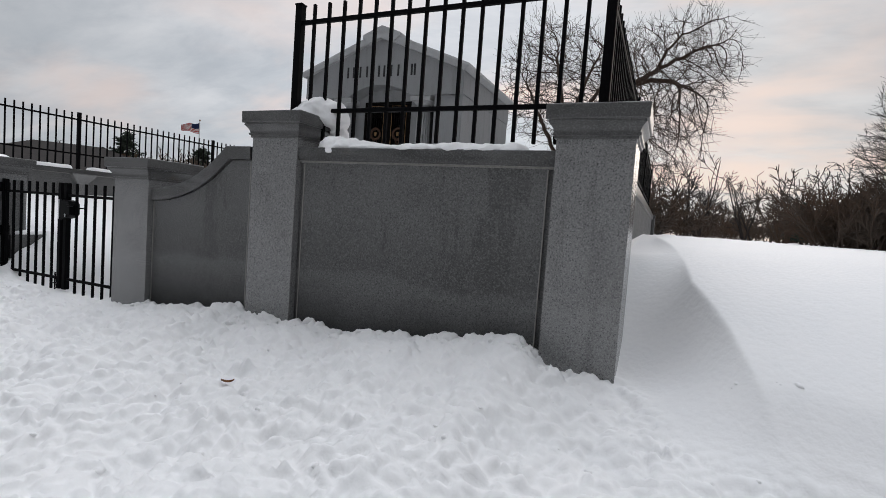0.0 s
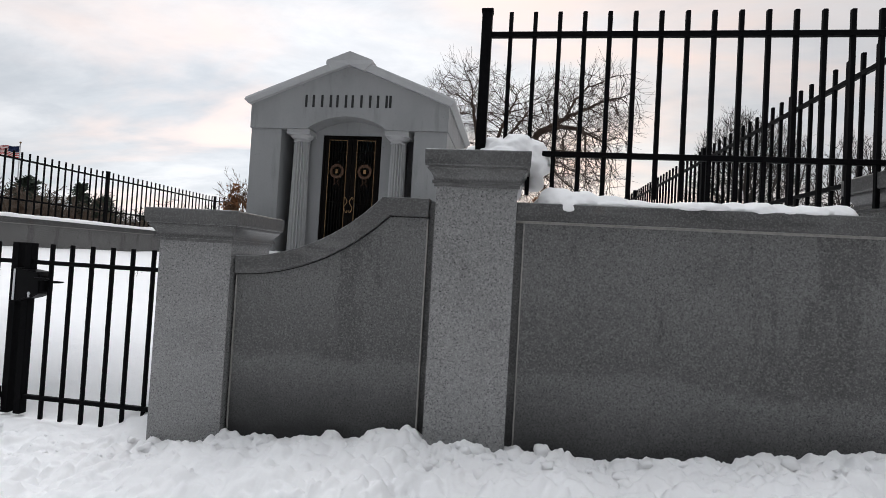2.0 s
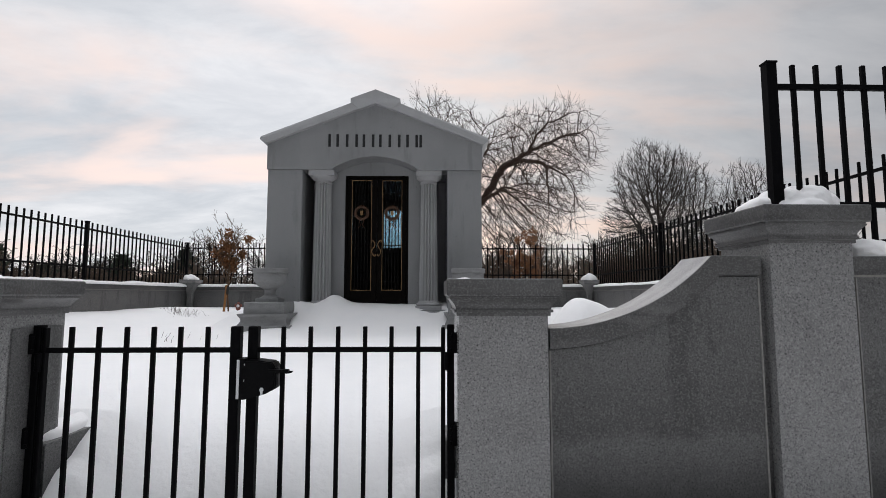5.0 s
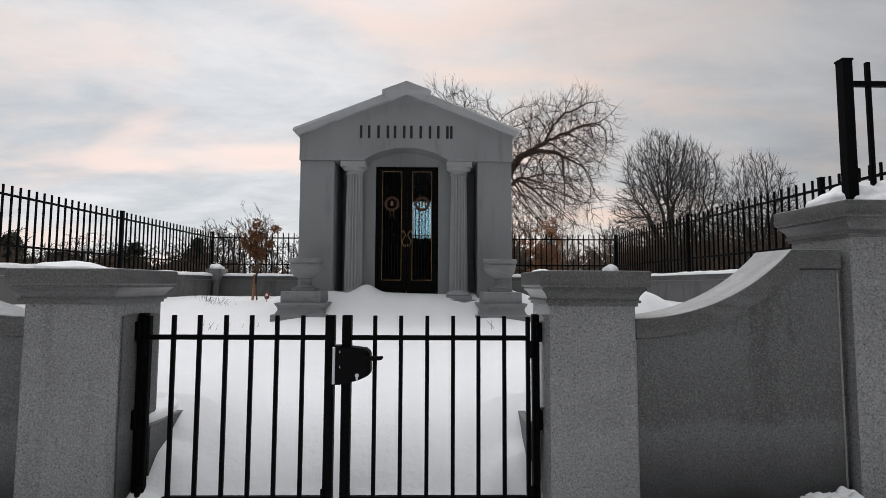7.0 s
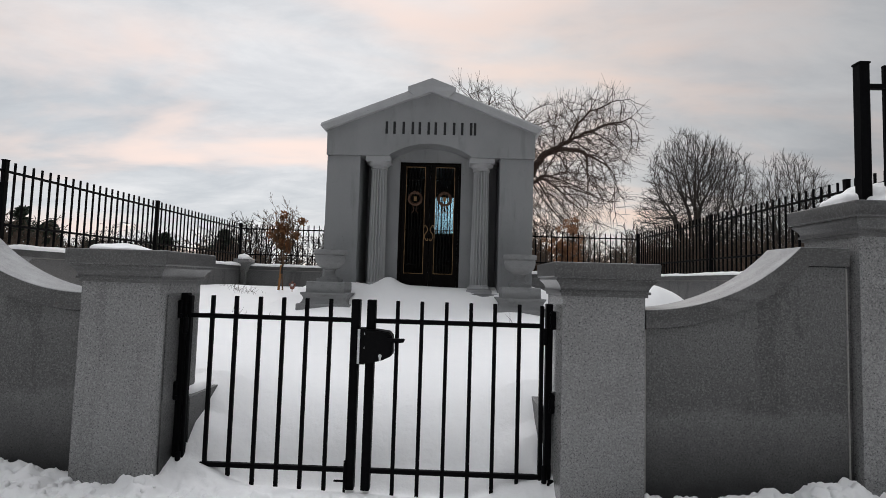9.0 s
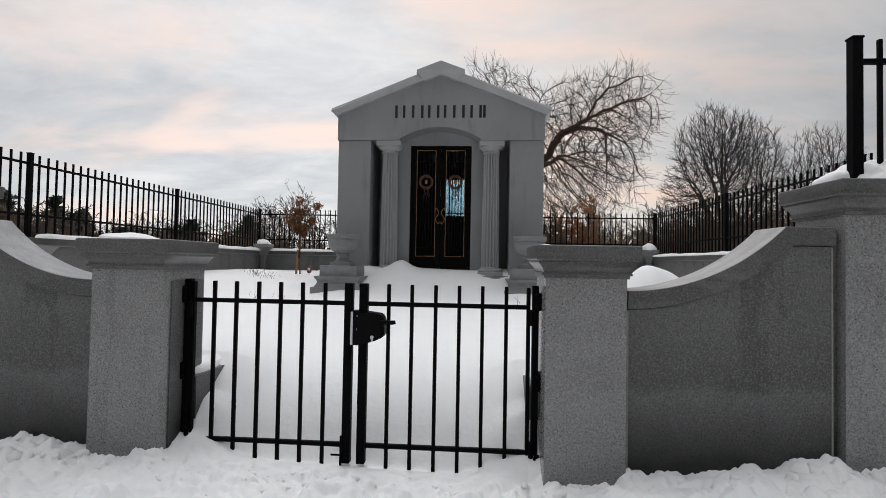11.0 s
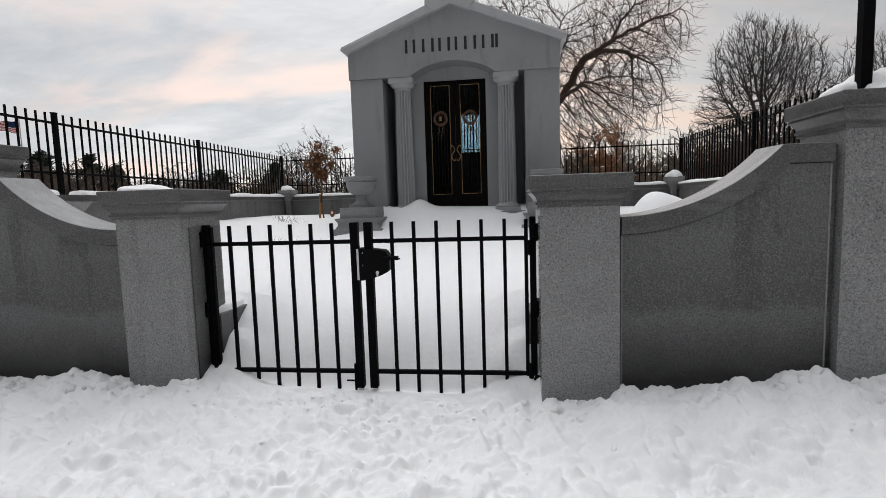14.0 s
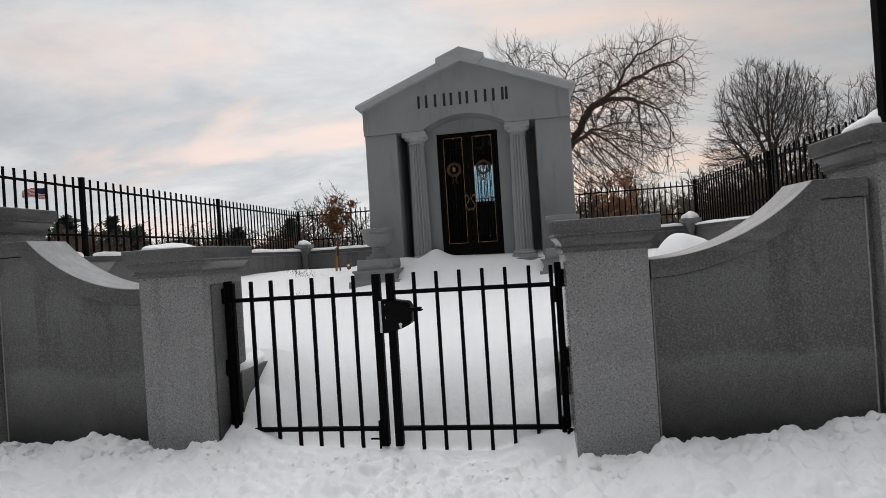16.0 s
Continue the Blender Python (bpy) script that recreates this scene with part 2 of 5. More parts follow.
siding = material("tan_siding", (0.22, 0.18, 0.14), 0.85, 0, [("noise", 1.0, (1, 1, 10), 0.4, 0.7, (0.15, 0.12, 0.10), 0.6)], 0.2, 10)
red_cloth = material("red_cloth", (0.50, 0.025, 0.035), 0.85, 0, [("noise", 4, (1, 1, 1), 0.4, 0.7, (0.40, 0.025, 0.03), 0.7)])
copper_cloth = material("faded_rust_cloth", (0.17, 0.06, 0.045), 0.85, 0, [("noise", 14, (1, 1, 1), 0.45, 0.6, (0.30, 0.16, 0.12), 0.7)])
white_cloth = material("white_cloth", (0.72, 0.70, 0.69), 0.85, 0, [("noise", 4, (1, 1, 1), 0.4, 0.7, (0.62, 0.60, 0.60), 0.7)])
blue_cloth = material("navy_cloth", (0.03, 0.045, 0.12), 0.85, 0, [("noise", 4, (1, 1, 1), 0.4, 0.7, (0.05, 0.06, 0.14), 0.7)])
pale_metal = material("pale_painted_metal", (0.55, 0.56, 0.57), 0.5, 0.2, [("noise", 5, (1, 1, 1), 0.4, 0.7, (0.42, 0.43, 0.44), 0.6)])


def glass_material(name, color, rough=0.02, ior=1.45):
    m = bpy.data.materials.new(name)
    m.use_nodes = True
    b = m.node_tree.nodes["Principled BSDF"]
    b.inputs["Base Color"].default_value = (*color, 1)
    b.inputs["Roughness"].default_value = rough
    b.inputs["Transmission Weight"].default_value = 1.0
    b.inputs["IOR"].default_value = ior
    return m


door_glass = glass_material("door_glass", (0.34, 0.35, 0.36), ior=1.12)
stained_blue = glass_material("blue_stained_glass", (0.34, 0.66, 0.86), 0.25)
stained_pale = glass_material("pale_stained_glass", (0.86, 0.93, 0.97), 0.25)
lamp_glow = bpy.data.materials.new("lit_lamp")
lamp_glow.use_nodes = True
lamp_glow.node_tree.nodes["Principled BSDF"].inputs["Emission Color"].default_value = (1.0, 0.86, 0.68, 1)
lamp_glow.node_tree.nodes["Principled BSDF"].inputs["Emission Strength"].default_value = 6.0


# ---- building helpers ----
def thing(name, label="", category="", group="", at=(0, 0, 0), turn=0.0, kind=""):
    ob = new(name)
    ob.empty_display_size = 0.1
    ob.matrix_basis = pose(*at, 0, 0, turn)
    return tagged(ob, label, category, group, kind)


def part(name, data, mat, parent=None, label="", smooth=False):
    """One mesh object, from a bmesh or a mesh, under a thing or a part, in its parent's own space."""
    if isinstance(data, bmesh.types.BMesh):
        me = bpy.data.meshes.new(name)
        data.to_mesh(me)
        data.free()
        me.materials.append(mat)
    else:
        me = data
        if not me.materials:
            me.materials.append(mat)
    if smooth:
        me.polygons.foreach_set("use_smooth", [True] * len(me.polygons))
    ob = new(name, me)
    if parent is not None:
        ob.parent = parent
    return tagged(ob, label)


def put(ob, x, y, z, rz=0.0, rx=0.0, ry=0.0):
    ob.matrix_basis = pose(x, y, z, rx, ry, rz)
    return ob


def add_box(bm, x0, x1, y0, y1, z0, z1, bevel=0.0, segs=1):
    r = bmesh.ops.create_cube(bm, size=1.0, matrix=Matrix.Translation(((x0 + x1) / 2, (y0 + y1) / 2, (z0 + z1) / 2)) @ Matrix.Diagonal((x1 - x0, y1 - y0, z1 - z0, 1)))
    if bevel:
        edges = list({e for v in r["verts"] for e in v.link_edges})
        bmesh.ops.bevel(bm, geom=edges, offset=bevel, segments=segs, affect="EDGES", profile=0.5)
    return bm


def box(x0, x1, y0, y1, z0, z1, bevel=0.0, segs=1):
    return add_box(bmesh.new(), x0, x1, y0, y1, z0, z1, bevel, segs)


def add_prism(bm, outline, y0, y1):
    """An outline in x and z, drawn through from y0 to y1."""
    front = [bm.verts.new((x, y0, z)) for x, z in outline]
    back = [bm.verts.new((x, y1, z)) for x, z in outline]
    bm.faces.new(front)
    bm.faces.new(back[::-1])
    k = len(outline)
    for i in range(k):
        j = (i + 1) % k
        bm.faces.new((front[j], front[i], back[i], back[j]))
    bmesh.ops.recalc_face_normals(bm, faces=bm.faces)
    return bm


def add_square_loft(bm, rings, cx=0.0, cy=0.0):
    """Rings of (z, half width, half depth), stacked."""
    loops = []
    for z, a, b in rings:
        loops.append([bm.verts.new((cx + sx * a, cy + sy * b, z)) for sx, sy in ((-1, -1), (1, -1), (1, 1), (-1, 1))])
    for lo, hi in zip(loops, loops[1:]):
        for i in range(4):
            j = (i + 1) % 4
            bm.faces.new((lo[i], lo[j], hi[j], hi[i]))
    bm.faces.new(loops[0][::-1])
    bm.faces.new(loops[-1])
    return bm


def add_lathe(bm, rings, sides=32, cx=0.0, cy=0.0, flutes=0, flute_depth=0.0):
    loops = []
    for z, r, cut in [(*q, 0.0) if len(q) == 2 else q for q in rings]:
        loop = []
        for i in range(sides):
            a = 2 * math.pi * i / sides
            rr = r - (cut * flute_depth * abs(math.sin(a * flutes / 2)) ** 3 if flutes else 0)
            loop.append(bm.verts.new((cx + rr * math.cos(a), cy + rr * math.sin(a), z)))
        loops.append(loop)
    for lo, hi in zip(loops, loops[1:]):
        for i in range(sides):
            j = (i + 1) % sides
            bm.faces.new((lo[i], lo[j], hi[j], hi[i]))
    bm.faces.new(loops[0][::-1])
    bm.faces.new(loops[-1])
    return bm


NOISE_TABLES = {}


def grid_noise(x, y, scale, seed):
    """Smooth value noise from -1 to 1."""
    if seed not in NOISE_TABLES:
        NOISE_TABLES[seed] = np.random.RandomState(seed).rand(256, 256) * 2 - 1
    table = NOISE_TABLES[seed]
    u, v = np.asarray(x) * scale + 1000.37, np.asarray(y) * scale + 1000.71
    i, j = np.floor(u).astype(int), np.floor(v).astype(int)
    f, g = u - i, v - j
    f, g = f * f * f * (f * (f * 6 - 15) + 10), g * g * g * (g * (g * 6 - 15) + 10)
    a, b = table[i % 256, j % 256], table[(i + 1) % 256, j % 256]
    c, d = table[i % 256, (j + 1) % 256], table[(i + 1) % 256, (j + 1) % 256]
    return (a * (1 - f) + b * f) * (1 - g) + (c * (1 - f) + d * f) * g


def fractal(x, y, scale, seed, octaves=4, gain=0.5):
    total, amp = 0.0, 1.0
    for k in range(octaves):
        total = total + amp * grid_noise(x, y, scale * 2 ** k, seed + k)
        amp *= gain
    return total


def smooth(a, b, v):
    t = np.clip((np.asarray(v, float) - a) / (b - a), 0, 1)
    return t * t * (3 - 2 * t)


def quads_mesh(name, verts, faces, mat):
    me = bpy.data.meshes.new(name)
    verts, faces = np.asarray(verts, np.float32), np.asarray(faces, np.int32)
    k = faces.shape[1]
    me.vertices.add(len(verts))
    me.vertices.foreach_set("co", verts.ravel())
    me.loops.add(faces.size)
    me.loops.foreach_set("vertex_index", faces.ravel())
    me.polygons.add(len(faces))
    me.polygons.foreach_set("loop_start", np.arange(0, faces.size, k, dtype=np.int32))
    me.update(calc_edges=True)
    me.materials.append(mat)
    return me


def tubes(name, segs, sides, mat):
    """Tapered tubes along (x0 y0 z0 x1 y1 z1 r0 r1) rows."""
    s = np.asarray(segs, float)
    s = s[np.linalg.norm(s[:, 3:6] - s[:, 0:3], axis=1) > 1e-5]
    p, q, r0, r1 = s[:, 0:3], s[:, 3:6], s[:, 6], s[:, 7]
    d = q - p
    d /= np.maximum(np.linalg.norm(d, axis=1, keepdims=True), 1e-6)
    ref = np.where(np.abs(d[:, 2:3]) > 0.9, np.array([[1.0, 0, 0]]), np.array([[0, 0, 1.0]]))
    u = np.cross(d, ref)
    u /= np.linalg.norm(u, axis=1, keepdims=True)
    w = np.cross(d, u)
    a = 2 * np.pi * np.arange(sides) / sides
    ring = u[:, None, :] * np.cos(a)[None, :, None] + w[:, None, :] * np.sin(a)[None, :, None]
    lo, hi = p[:, None, :] + ring * r0[:, None, None], q[:, None, :] + ring * r1[:, None, None]
    verts = np.concatenate([lo, hi], axis=1).reshape(-1, 3)
    i = np.arange(sides)
    j = (i + 1) % sides
    face = np.stack([i, j, j + sides, i + sides], axis=1)
    faces = (face[None] + (np.arange(len(s)) * 2 * sides)[:, None, None]).reshape(-1, 4)
    return quads_mesh(name, verts, faces, mat)


def wpart(name, data, mat, parent, label="", smooth=False):
    """A part whose mesh is drawn in the world's own coordinates."""
    ob = part(name, data, mat, parent, label, smooth)
    if parent.parent is None:
        ob.matrix_parent_inverse = parent.matrix_basis.inverted()
    return ob


# ---- the ground: one sheet of snow ----
HEAPS = [(2.18, 1.62, 0.50, 0.26, 0.5), (2.55, 1.85, 0.50, 0.30, 0.7), (-0.72, 6.66, 0.17, 0.24, 0.3), (-1.40, 6.55, 0.08, 0.25, 0.25), (1.1, 6.4, -0.08, 0.35, 0.4), (-3.9, 9.0, 0.16, 1.2, 1.4), (3.6, 8.6, 0.2, 1.2, 1.2)]


def eased(v, at, heights, w=0.22):
    """Straight runs between heights, with their corners rounded off."""
    near = w * smooth(0.25, 1.2, v)
    return sum(np.interp(v + k * near, at, heights) for k in (-1, -0.5, 0, 0.5, 1)) / 5


def ground_height(x, y):
    x, y = np.asarray(x, float), np.asarray(y, float)
    ax = np.abs(x)
    front = np.interp(x, [-8, -2.7, -1.70, -1.60, -1.17, -1.05, -0.2, 0.2, 0.65, 1.10, 1.20, 1.44, 1.62, 1.68, 1.98, 2.27, 2.75, 2.86, 3.4, 4.2, 4.5, 5.15, 5.33, 5.75, 7, 9],
                      [-0.07, -0.06, -0.05, -0.09, -0.06, -0.10, -0.14, -0.18, -0.20, -0.19, -0.10, -0.12, -0.05, -0.04, -0.07, -0.01, 0.06, 0.0, 0.01, 0.04, 0.10, 0.18, 0.05, -0.02, -0.04, -0.04])
    near = smooth(-2.0, 0.1, y)
    out = front * near + (1 - near) * -0.10 - 0.13 * smooth(-0.2, -3.0, y) - 0.055 * smooth(-0.05, -0.8, y)
    warp = 0.10 * grid_noise(x, y, 5, 15)
    lumps = (0.040 * fractal(x, y, 2.2, 11, 2) + 0.042 * (np.abs(grid_noise(x + warp, y - warp, 5.5, 21)) - 0.3)
             + 0.036 * (np.abs(grid_noise(x - warp, y + warp, 10.5, 31)) - 0.3) + 0.032 * (np.abs(grid_noise(x + warp, y, 17, 41)) - 0.3)
             + 0.011 * grid_noise(x, y + warp, 24, 43))
    crumbs = 0.023 * np.abs(grid_noise(x + 2 * warp, y - warp, 15, 47)) + 0.017 * np.abs(grid_noise(x - warp, y + 2 * warp, 23, 48)) + 0.007 * np.abs(grid_noise(x + warp, y + warp, 31, 50)) - 0.014
    lumps = lumps + crumbs * (0.45 + 0.55 * smooth(-0.35, 0.25, grid_noise(x, y, 1.3, 49)))
    trodden = smooth(0.35, 0.0, y + 0.75 * smooth(5.7, 6.2, x))
    out = out + lumps * trodden * smooth(9.5, 6.5, ax) * smooth(-5.0, -2.6, y)
    # outside, beside the side walls, the drift climbs and runs level to the far field
    by_wall = smooth(3.0, 0.0, ax - 5.7)
    rise = by_wall * 0.88 * smooth(-0.05, 1.7, y) + (1 - by_wall) * 0.84 * smooth(0.1, 4.5, y)
    # the wind has cut the eastern drift to a crest with a hollow towards the wall
    crest = np.interp(y, [-0.7, -0.3, 0.2, 0.7, 3.7, 6.0], [6.55, 6.44, 6.30, 6.13, 5.88, 5.78])
    bank = 0.87 * (1 - np.exp(-(np.maximum(y + 0.75, 0) / 1.25) ** 1.2))
    low = 0.73 * smooth(-0.02, 1.6, y) + 0.14 * smooth(1.4, 6.0, y)
    lean = np.clip((x - 5.70) / (crest - 5.70), 0, 1) ** 2.6
    rise = np.where(x > 5.62, (low + (bank - low) * lean), rise)
    rise = rise + 0.03 * fractal(x, y, 0.25, 51, 2) * smooth(1.0, 5.0, y)
    field = smooth(12, 90, np.hypot(x, y - 4))
    far_side = x > 5.62
    out = np.where(far_side, out * smooth(0.7, -0.1, y) + rise * np.where(far_side, smooth(-0.8, -0.2, y), 0), out * smooth(2.0, 0.0, y) + rise * smooth(-0.1, 0.8, y))
    out = out + field * (0.12 * smooth(0, 30, y) + 0.10 * fractal(x, y, 0.02, 61, 2))
    # inside the walls
    mid = eased(y, [0.3, 0.42, 0.55, 0.70, 0.90, 1.2, 2.0, 3.0, 5.2, 5.9, 6.4, 7.0], [-0.20, -0.08, 0.07, 0.20, 0.32, 0.40, 0.46, 0.50, 0.56, 0.74, 0.98, 1.03])
    sides = np.interp(y, [0.3, 0.35, 0.44, 0.55, 0.62, 0.71, 0.85, 1.2, 2.0, 5.0, 9.0, 11.0], [0.03, 0.09, 0.18, 0.23, 0.29, 0.352, 0.43, 0.48, 0.51, 0.53, 0.66, 0.84])
    edge = np.interp(y, [1.0, 4.5, 5.4, 6.4], [0.62, 1.25, 1.30, 2.1])
    w = smooth(edge, edge + np.interp(y, [1, 5], [0.5, 0.9]), ax)
    inner = mid * (1 - w) + sides * w
    inner = np.maximum(inner, 0.84 * smooth(1.5, 0.0, 5.33 - ax) * smooth(0.5, 2.5, y) + inner * (1 - smooth(1.5, 0.0, 5.33 - ax)))
    for hx, hy, hz, rx, ry in HEAPS:
        inner = inner + hz * np.exp(-((x - hx) / rx) ** 2 - ((y - hy) / ry) ** 2)
    inner = inner + 0.022 * fractal(x, y, 0.8, 71, 2)
    inside = (ax < 5.48) & (y < 11.0)
    gate = smooth(0.12, 0.42, y)
    mixed = out * (1 - gate) + inner * gate
    return np.where(inside & (y > 0.1), mixed, out)


def stretched(lo, hi, step, reach, grow=1.16):
    mid = list(np.arange(lo, hi, step))
    left, right, d = [], [], step
    a, b = lo, mid[-1]
    while a > -reach:
        d *= grow
        a -= d
        b += d
        left.append(a)
        right.append(b)
    return np.array(left[::-1] + mid + right)


xs = stretched(-4.2, 7.0, 0.0135, 700)
ys = stretched(-2.2, 0.9, 0.0135, 700)
ys = np.concatenate([ys[ys < 0.88], np.arange(0.88, 3.1, 0.05), np.arange(3.1, 12.0, 0.10), 12.0 + np.cumsum(0.1 * 1.14 ** np.arange(1, 56))])
gx, gy = np.meshgrid(xs, ys)
gz = ground_height(gx, gy)
nx, ny = len(xs), len(ys)
idx = np.arange(nx * ny).reshape(ny, nx)
cells = np.stack([idx[:-1, :-1], idx[:-1, 1:], idx[1:, 1:], idx[1:, :-1]], axis=-1).reshape(-1, 4)
ground = part("ground", quads_mesh("ground", np.stack([gx, gy, gz], axis=-1).reshape(-1, 3), cells, snow), snow, None, smooth=True)
tagged(ground, "trodden and drifted white snow over the whole cemetery lawn", "snow", kind="structure")


def lump_mesh(name, rx, ry, h, seed, rough=0.45):
    """A rounded, uneven pad of snow, flat below."""
    n, k = 26, 9
    verts, faces = [], []
    for j in range(k + 1):
        t = j / k
        for i in range(n):
            a = 2 * math.pi * i / n
            edge = 1 + rough * 0.5 * float(fractal(math.cos(a) * 1.3 + seed, math.sin(a) * 1.3, 1.0, seed + 5, 2))
            r = math.sin(t * math.pi / 2) if j < k else 1.0
            z = h * math.cos(t * math.pi / 2) ** 0.7 if j < k else -0.012
            x, y = rx * edge * r * math.cos(a), ry * edge * r * math.sin(a)
            z = z * (1 + rough * float(fractal(x * 4 + seed, y * 4, 1.3, seed + 9, 2))) if j < k else z
            verts.append((x, y, z))
    for j in range(k):
        for i in range(n):
            a, b = j * n + i, j * n + (i + 1) % n
            faces.append((a, a + n, b + n, b))
    return quads_mesh(name, verts, faces, snow)


def snow_pad(x, y, z, rx, ry, h, seed, label):
    ob = part("snow_pad", lump_mesh("snow_pad", rx, ry, h, seed), snow, None, smooth=True)
    put(ob, x, y, z)
    return tagged(ob, label, "snow", "snow lying on stone")


def snow_blobs(blobs, seed, label):
    """Thawing, lumpy snow made of several rounded masses run together."""
    bm = bmesh.new()
    for k, (x, y, z, rx, ry, rz) in enumerate(blobs):
        r = bmesh.ops.create_icosphere(bm, subdivisions=4, radius=1.0)
        for v in r["verts"]:
            c = v.co.copy()
            q = 1 + 0.16 * noise.noise(c * 1.6 + Vector((seed + k * 3.1, 0, 0))) + 0.09 * noise.noise(c * 4.0 + Vector((0, seed + k, 0))) + 0.04 * noise.noise(c * 9.0)
            v.co = Vector((x + c.x * rx * q, y + c.y * ry * q, z + (c.z if c.z > 0 else c.z * 0.45) * rz * q))
    ob = part("snow_lump", bm, snow, None)
    melt = ob.modifiers.new("melt", "REMESH")
    melt.mode, melt.voxel_size = "VOXEL", 0.011
    bpy.context.view_layer.update()
    whole = bpy.data.meshes.new_from_object(ob.evaluated_get(bpy.context.evaluated_depsgraph_get()))
    ob.modifiers.clear()
    ob.data = whole
    whole.polygons.foreach_set("use_smooth", [True] * len(whole.polygons))
    return tagged(ob, label, "snow", "snow lying on stone")


def snow_ridge(p, q, width, h, seed, label, ragged=0.3):
    """Snow lying along the top of a wall from p to q."""
    p, q = Vector(p), Vector(q)
    length = (q - p).length
    n, k = max(8, int(length / 0.05)), 10
    u = (q - p).normalized()
    side = Vector((-u.y, u.x, 0))
    verts, faces = [], []
    for i in range(n + 1):
        s = length * i / n
        end = min(1.0, s / 0.10, (length - s) / 0.10)
        end = math.sqrt(max(0.0, end * (2 - end)))
        hh = h * (1 + ragged * float(fractal(s, seed, 2.2, seed, 3))) * end + 0.002
        ww = width * (0.5 + 0.10 * float(fractal(s, seed + 3.3, 3.0, seed + 2, 3))) * (0.6 + 0.4 * end)
        for j in range(k + 1):
            a = math.pi * j / k
            c = p + u * s + side * (-math.cos(a) * ww)
            rise = hh * math.sin(a) ** 0.55 * (1 + 0.15 * float(grid_noise(s * 6, j * 0.7, 1.0, seed + 7)))
            verts.append((c.x, c.y, c.z + rise))
    for i in range(n):
        for j in range(k):
            a = i * (k + 1) + j
            faces.append((a, a + k + 1, a + k + 2, a + 1))
    ob = part("snow_ridge", quads_mesh("snow_ridge", verts, faces, snow), snow, None, smooth=True)
    return tagged(ob, label, "snow", "snow lying on stone")


# ---- walls round the plot ----
BACK_Y, MID_Y = 11.0, 0.295


SWEEP_X, SWEEP_Z, SWEEP_R, COPE_TOP = 1.638, 0.991, 1.215, 1.377
WING_X0, WING_X1 = 1.650, 2.797


def sweep(drop, n=24):
    """The wing's top line, or one lying a hand below it: an arc that ends in a level run."""
    r, zc = SWEEP_R + drop, SWEEP_Z + SWEEP_R
    top = COPE_TOP - drop
    end = math.sqrt(r * r - (zc - top) ** 2)
    return [(x, zc - math.sqrt(r * r - (x - SWEEP_X) ** 2)) for x in [WING_X0] + [SWEEP_X + end * i / n for i in range(1, n + 1) if SWEEP_X + end * i / n > WING_X0 + 0.01]] + [(WING_X1, top)]


def wing_wall(sign, name):
    root = thing(name, "sweeping grey granite wing wall beside the gate", "wall", at=(sign * 2.2, 0.25, -0.3), kind="structure")

    def band(hi, lo, y0, y1):
        return add_prism(bmesh.new(), [(sign * x, z) for x, z in sweep(lo) + sweep(hi)[::-1]], y0, y1)

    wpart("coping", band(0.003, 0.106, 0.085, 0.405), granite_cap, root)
    # thin slab whose paler colour stands for sky light on the top
    wpart("coping_top", band(0.0, 0.0035, 0.088, 0.402), granite_top, root, "upper face of the coping, skylight put into its pale colour")
    wpart("joint", band(0.100, 0.118, 0.120, 0.39), lettering, root, "thin dark joint")
    body = [(WING_X0, -0.6), (WING_X1, -0.6)] + sweep(0.1125)[::-1]
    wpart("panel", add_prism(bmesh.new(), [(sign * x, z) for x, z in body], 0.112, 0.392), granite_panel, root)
    # narrow strips set back between the wing and its pillars, with a pale joint beside them
    for x0, x1, z1 in ((1.630, WING_X0 - 0.0005, 0.975), (WING_X1 + 0.0005, 2.842, 1.366)):
        a, b = sorted((sign * x0, sign * x1))
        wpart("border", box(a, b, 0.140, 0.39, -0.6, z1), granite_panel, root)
    for x, z1 in ((WING_X0 + 0.004, 0.872), (WING_X1 - 0.004, 1.258)):
        g = sign * x
        wpart("joint", box(g - 0.0045, g + 0.0045, 0.107, 0.13, -0.6, z1), joint_grout, root, "pale mortar joint")
    return root


def straight_wall(name, x0, x1, y0, y1, along, label, borders=False):
    root = thing(name, label, "wall", at=((x0 + x1) / 2, (y0 + y1) / 2, -0.3), kind="structure")
    inset = 0.042 if borders else 0.0
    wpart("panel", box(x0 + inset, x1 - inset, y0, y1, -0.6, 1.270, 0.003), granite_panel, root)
    o = 0.030
    dx, dy = (0, o) if along == "x" else (o, 0)
    wpart("coping", box(x0 - dx, x1 + dx, y0 - dy, y1 + dy, 1.2755, 1.376, 0.005), granite_cap, root)
    wpart("joint", box(x0 - dx * 0.2, x1 + dx * 0.2, y0 - dy * 0.2, y1 + dy * 0.2, 1.262, 1.280), joint_grout, root, "pale mortar joint")
    if borders:
        for a, b in ((x0, x0 + inset - 0.001), (x1 - inset + 0.001, x1)):
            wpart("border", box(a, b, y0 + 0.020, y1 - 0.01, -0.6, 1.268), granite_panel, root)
        for g in (x0 + inset + 0.004, x1 - inset - 0.004):
            wpart("joint", box(g - 0.004, g + 0.004, y0 - 0.004, y0 + 0.012, -0.6, 1.258), joint_grout, root, "pale mortar joint")
    return root


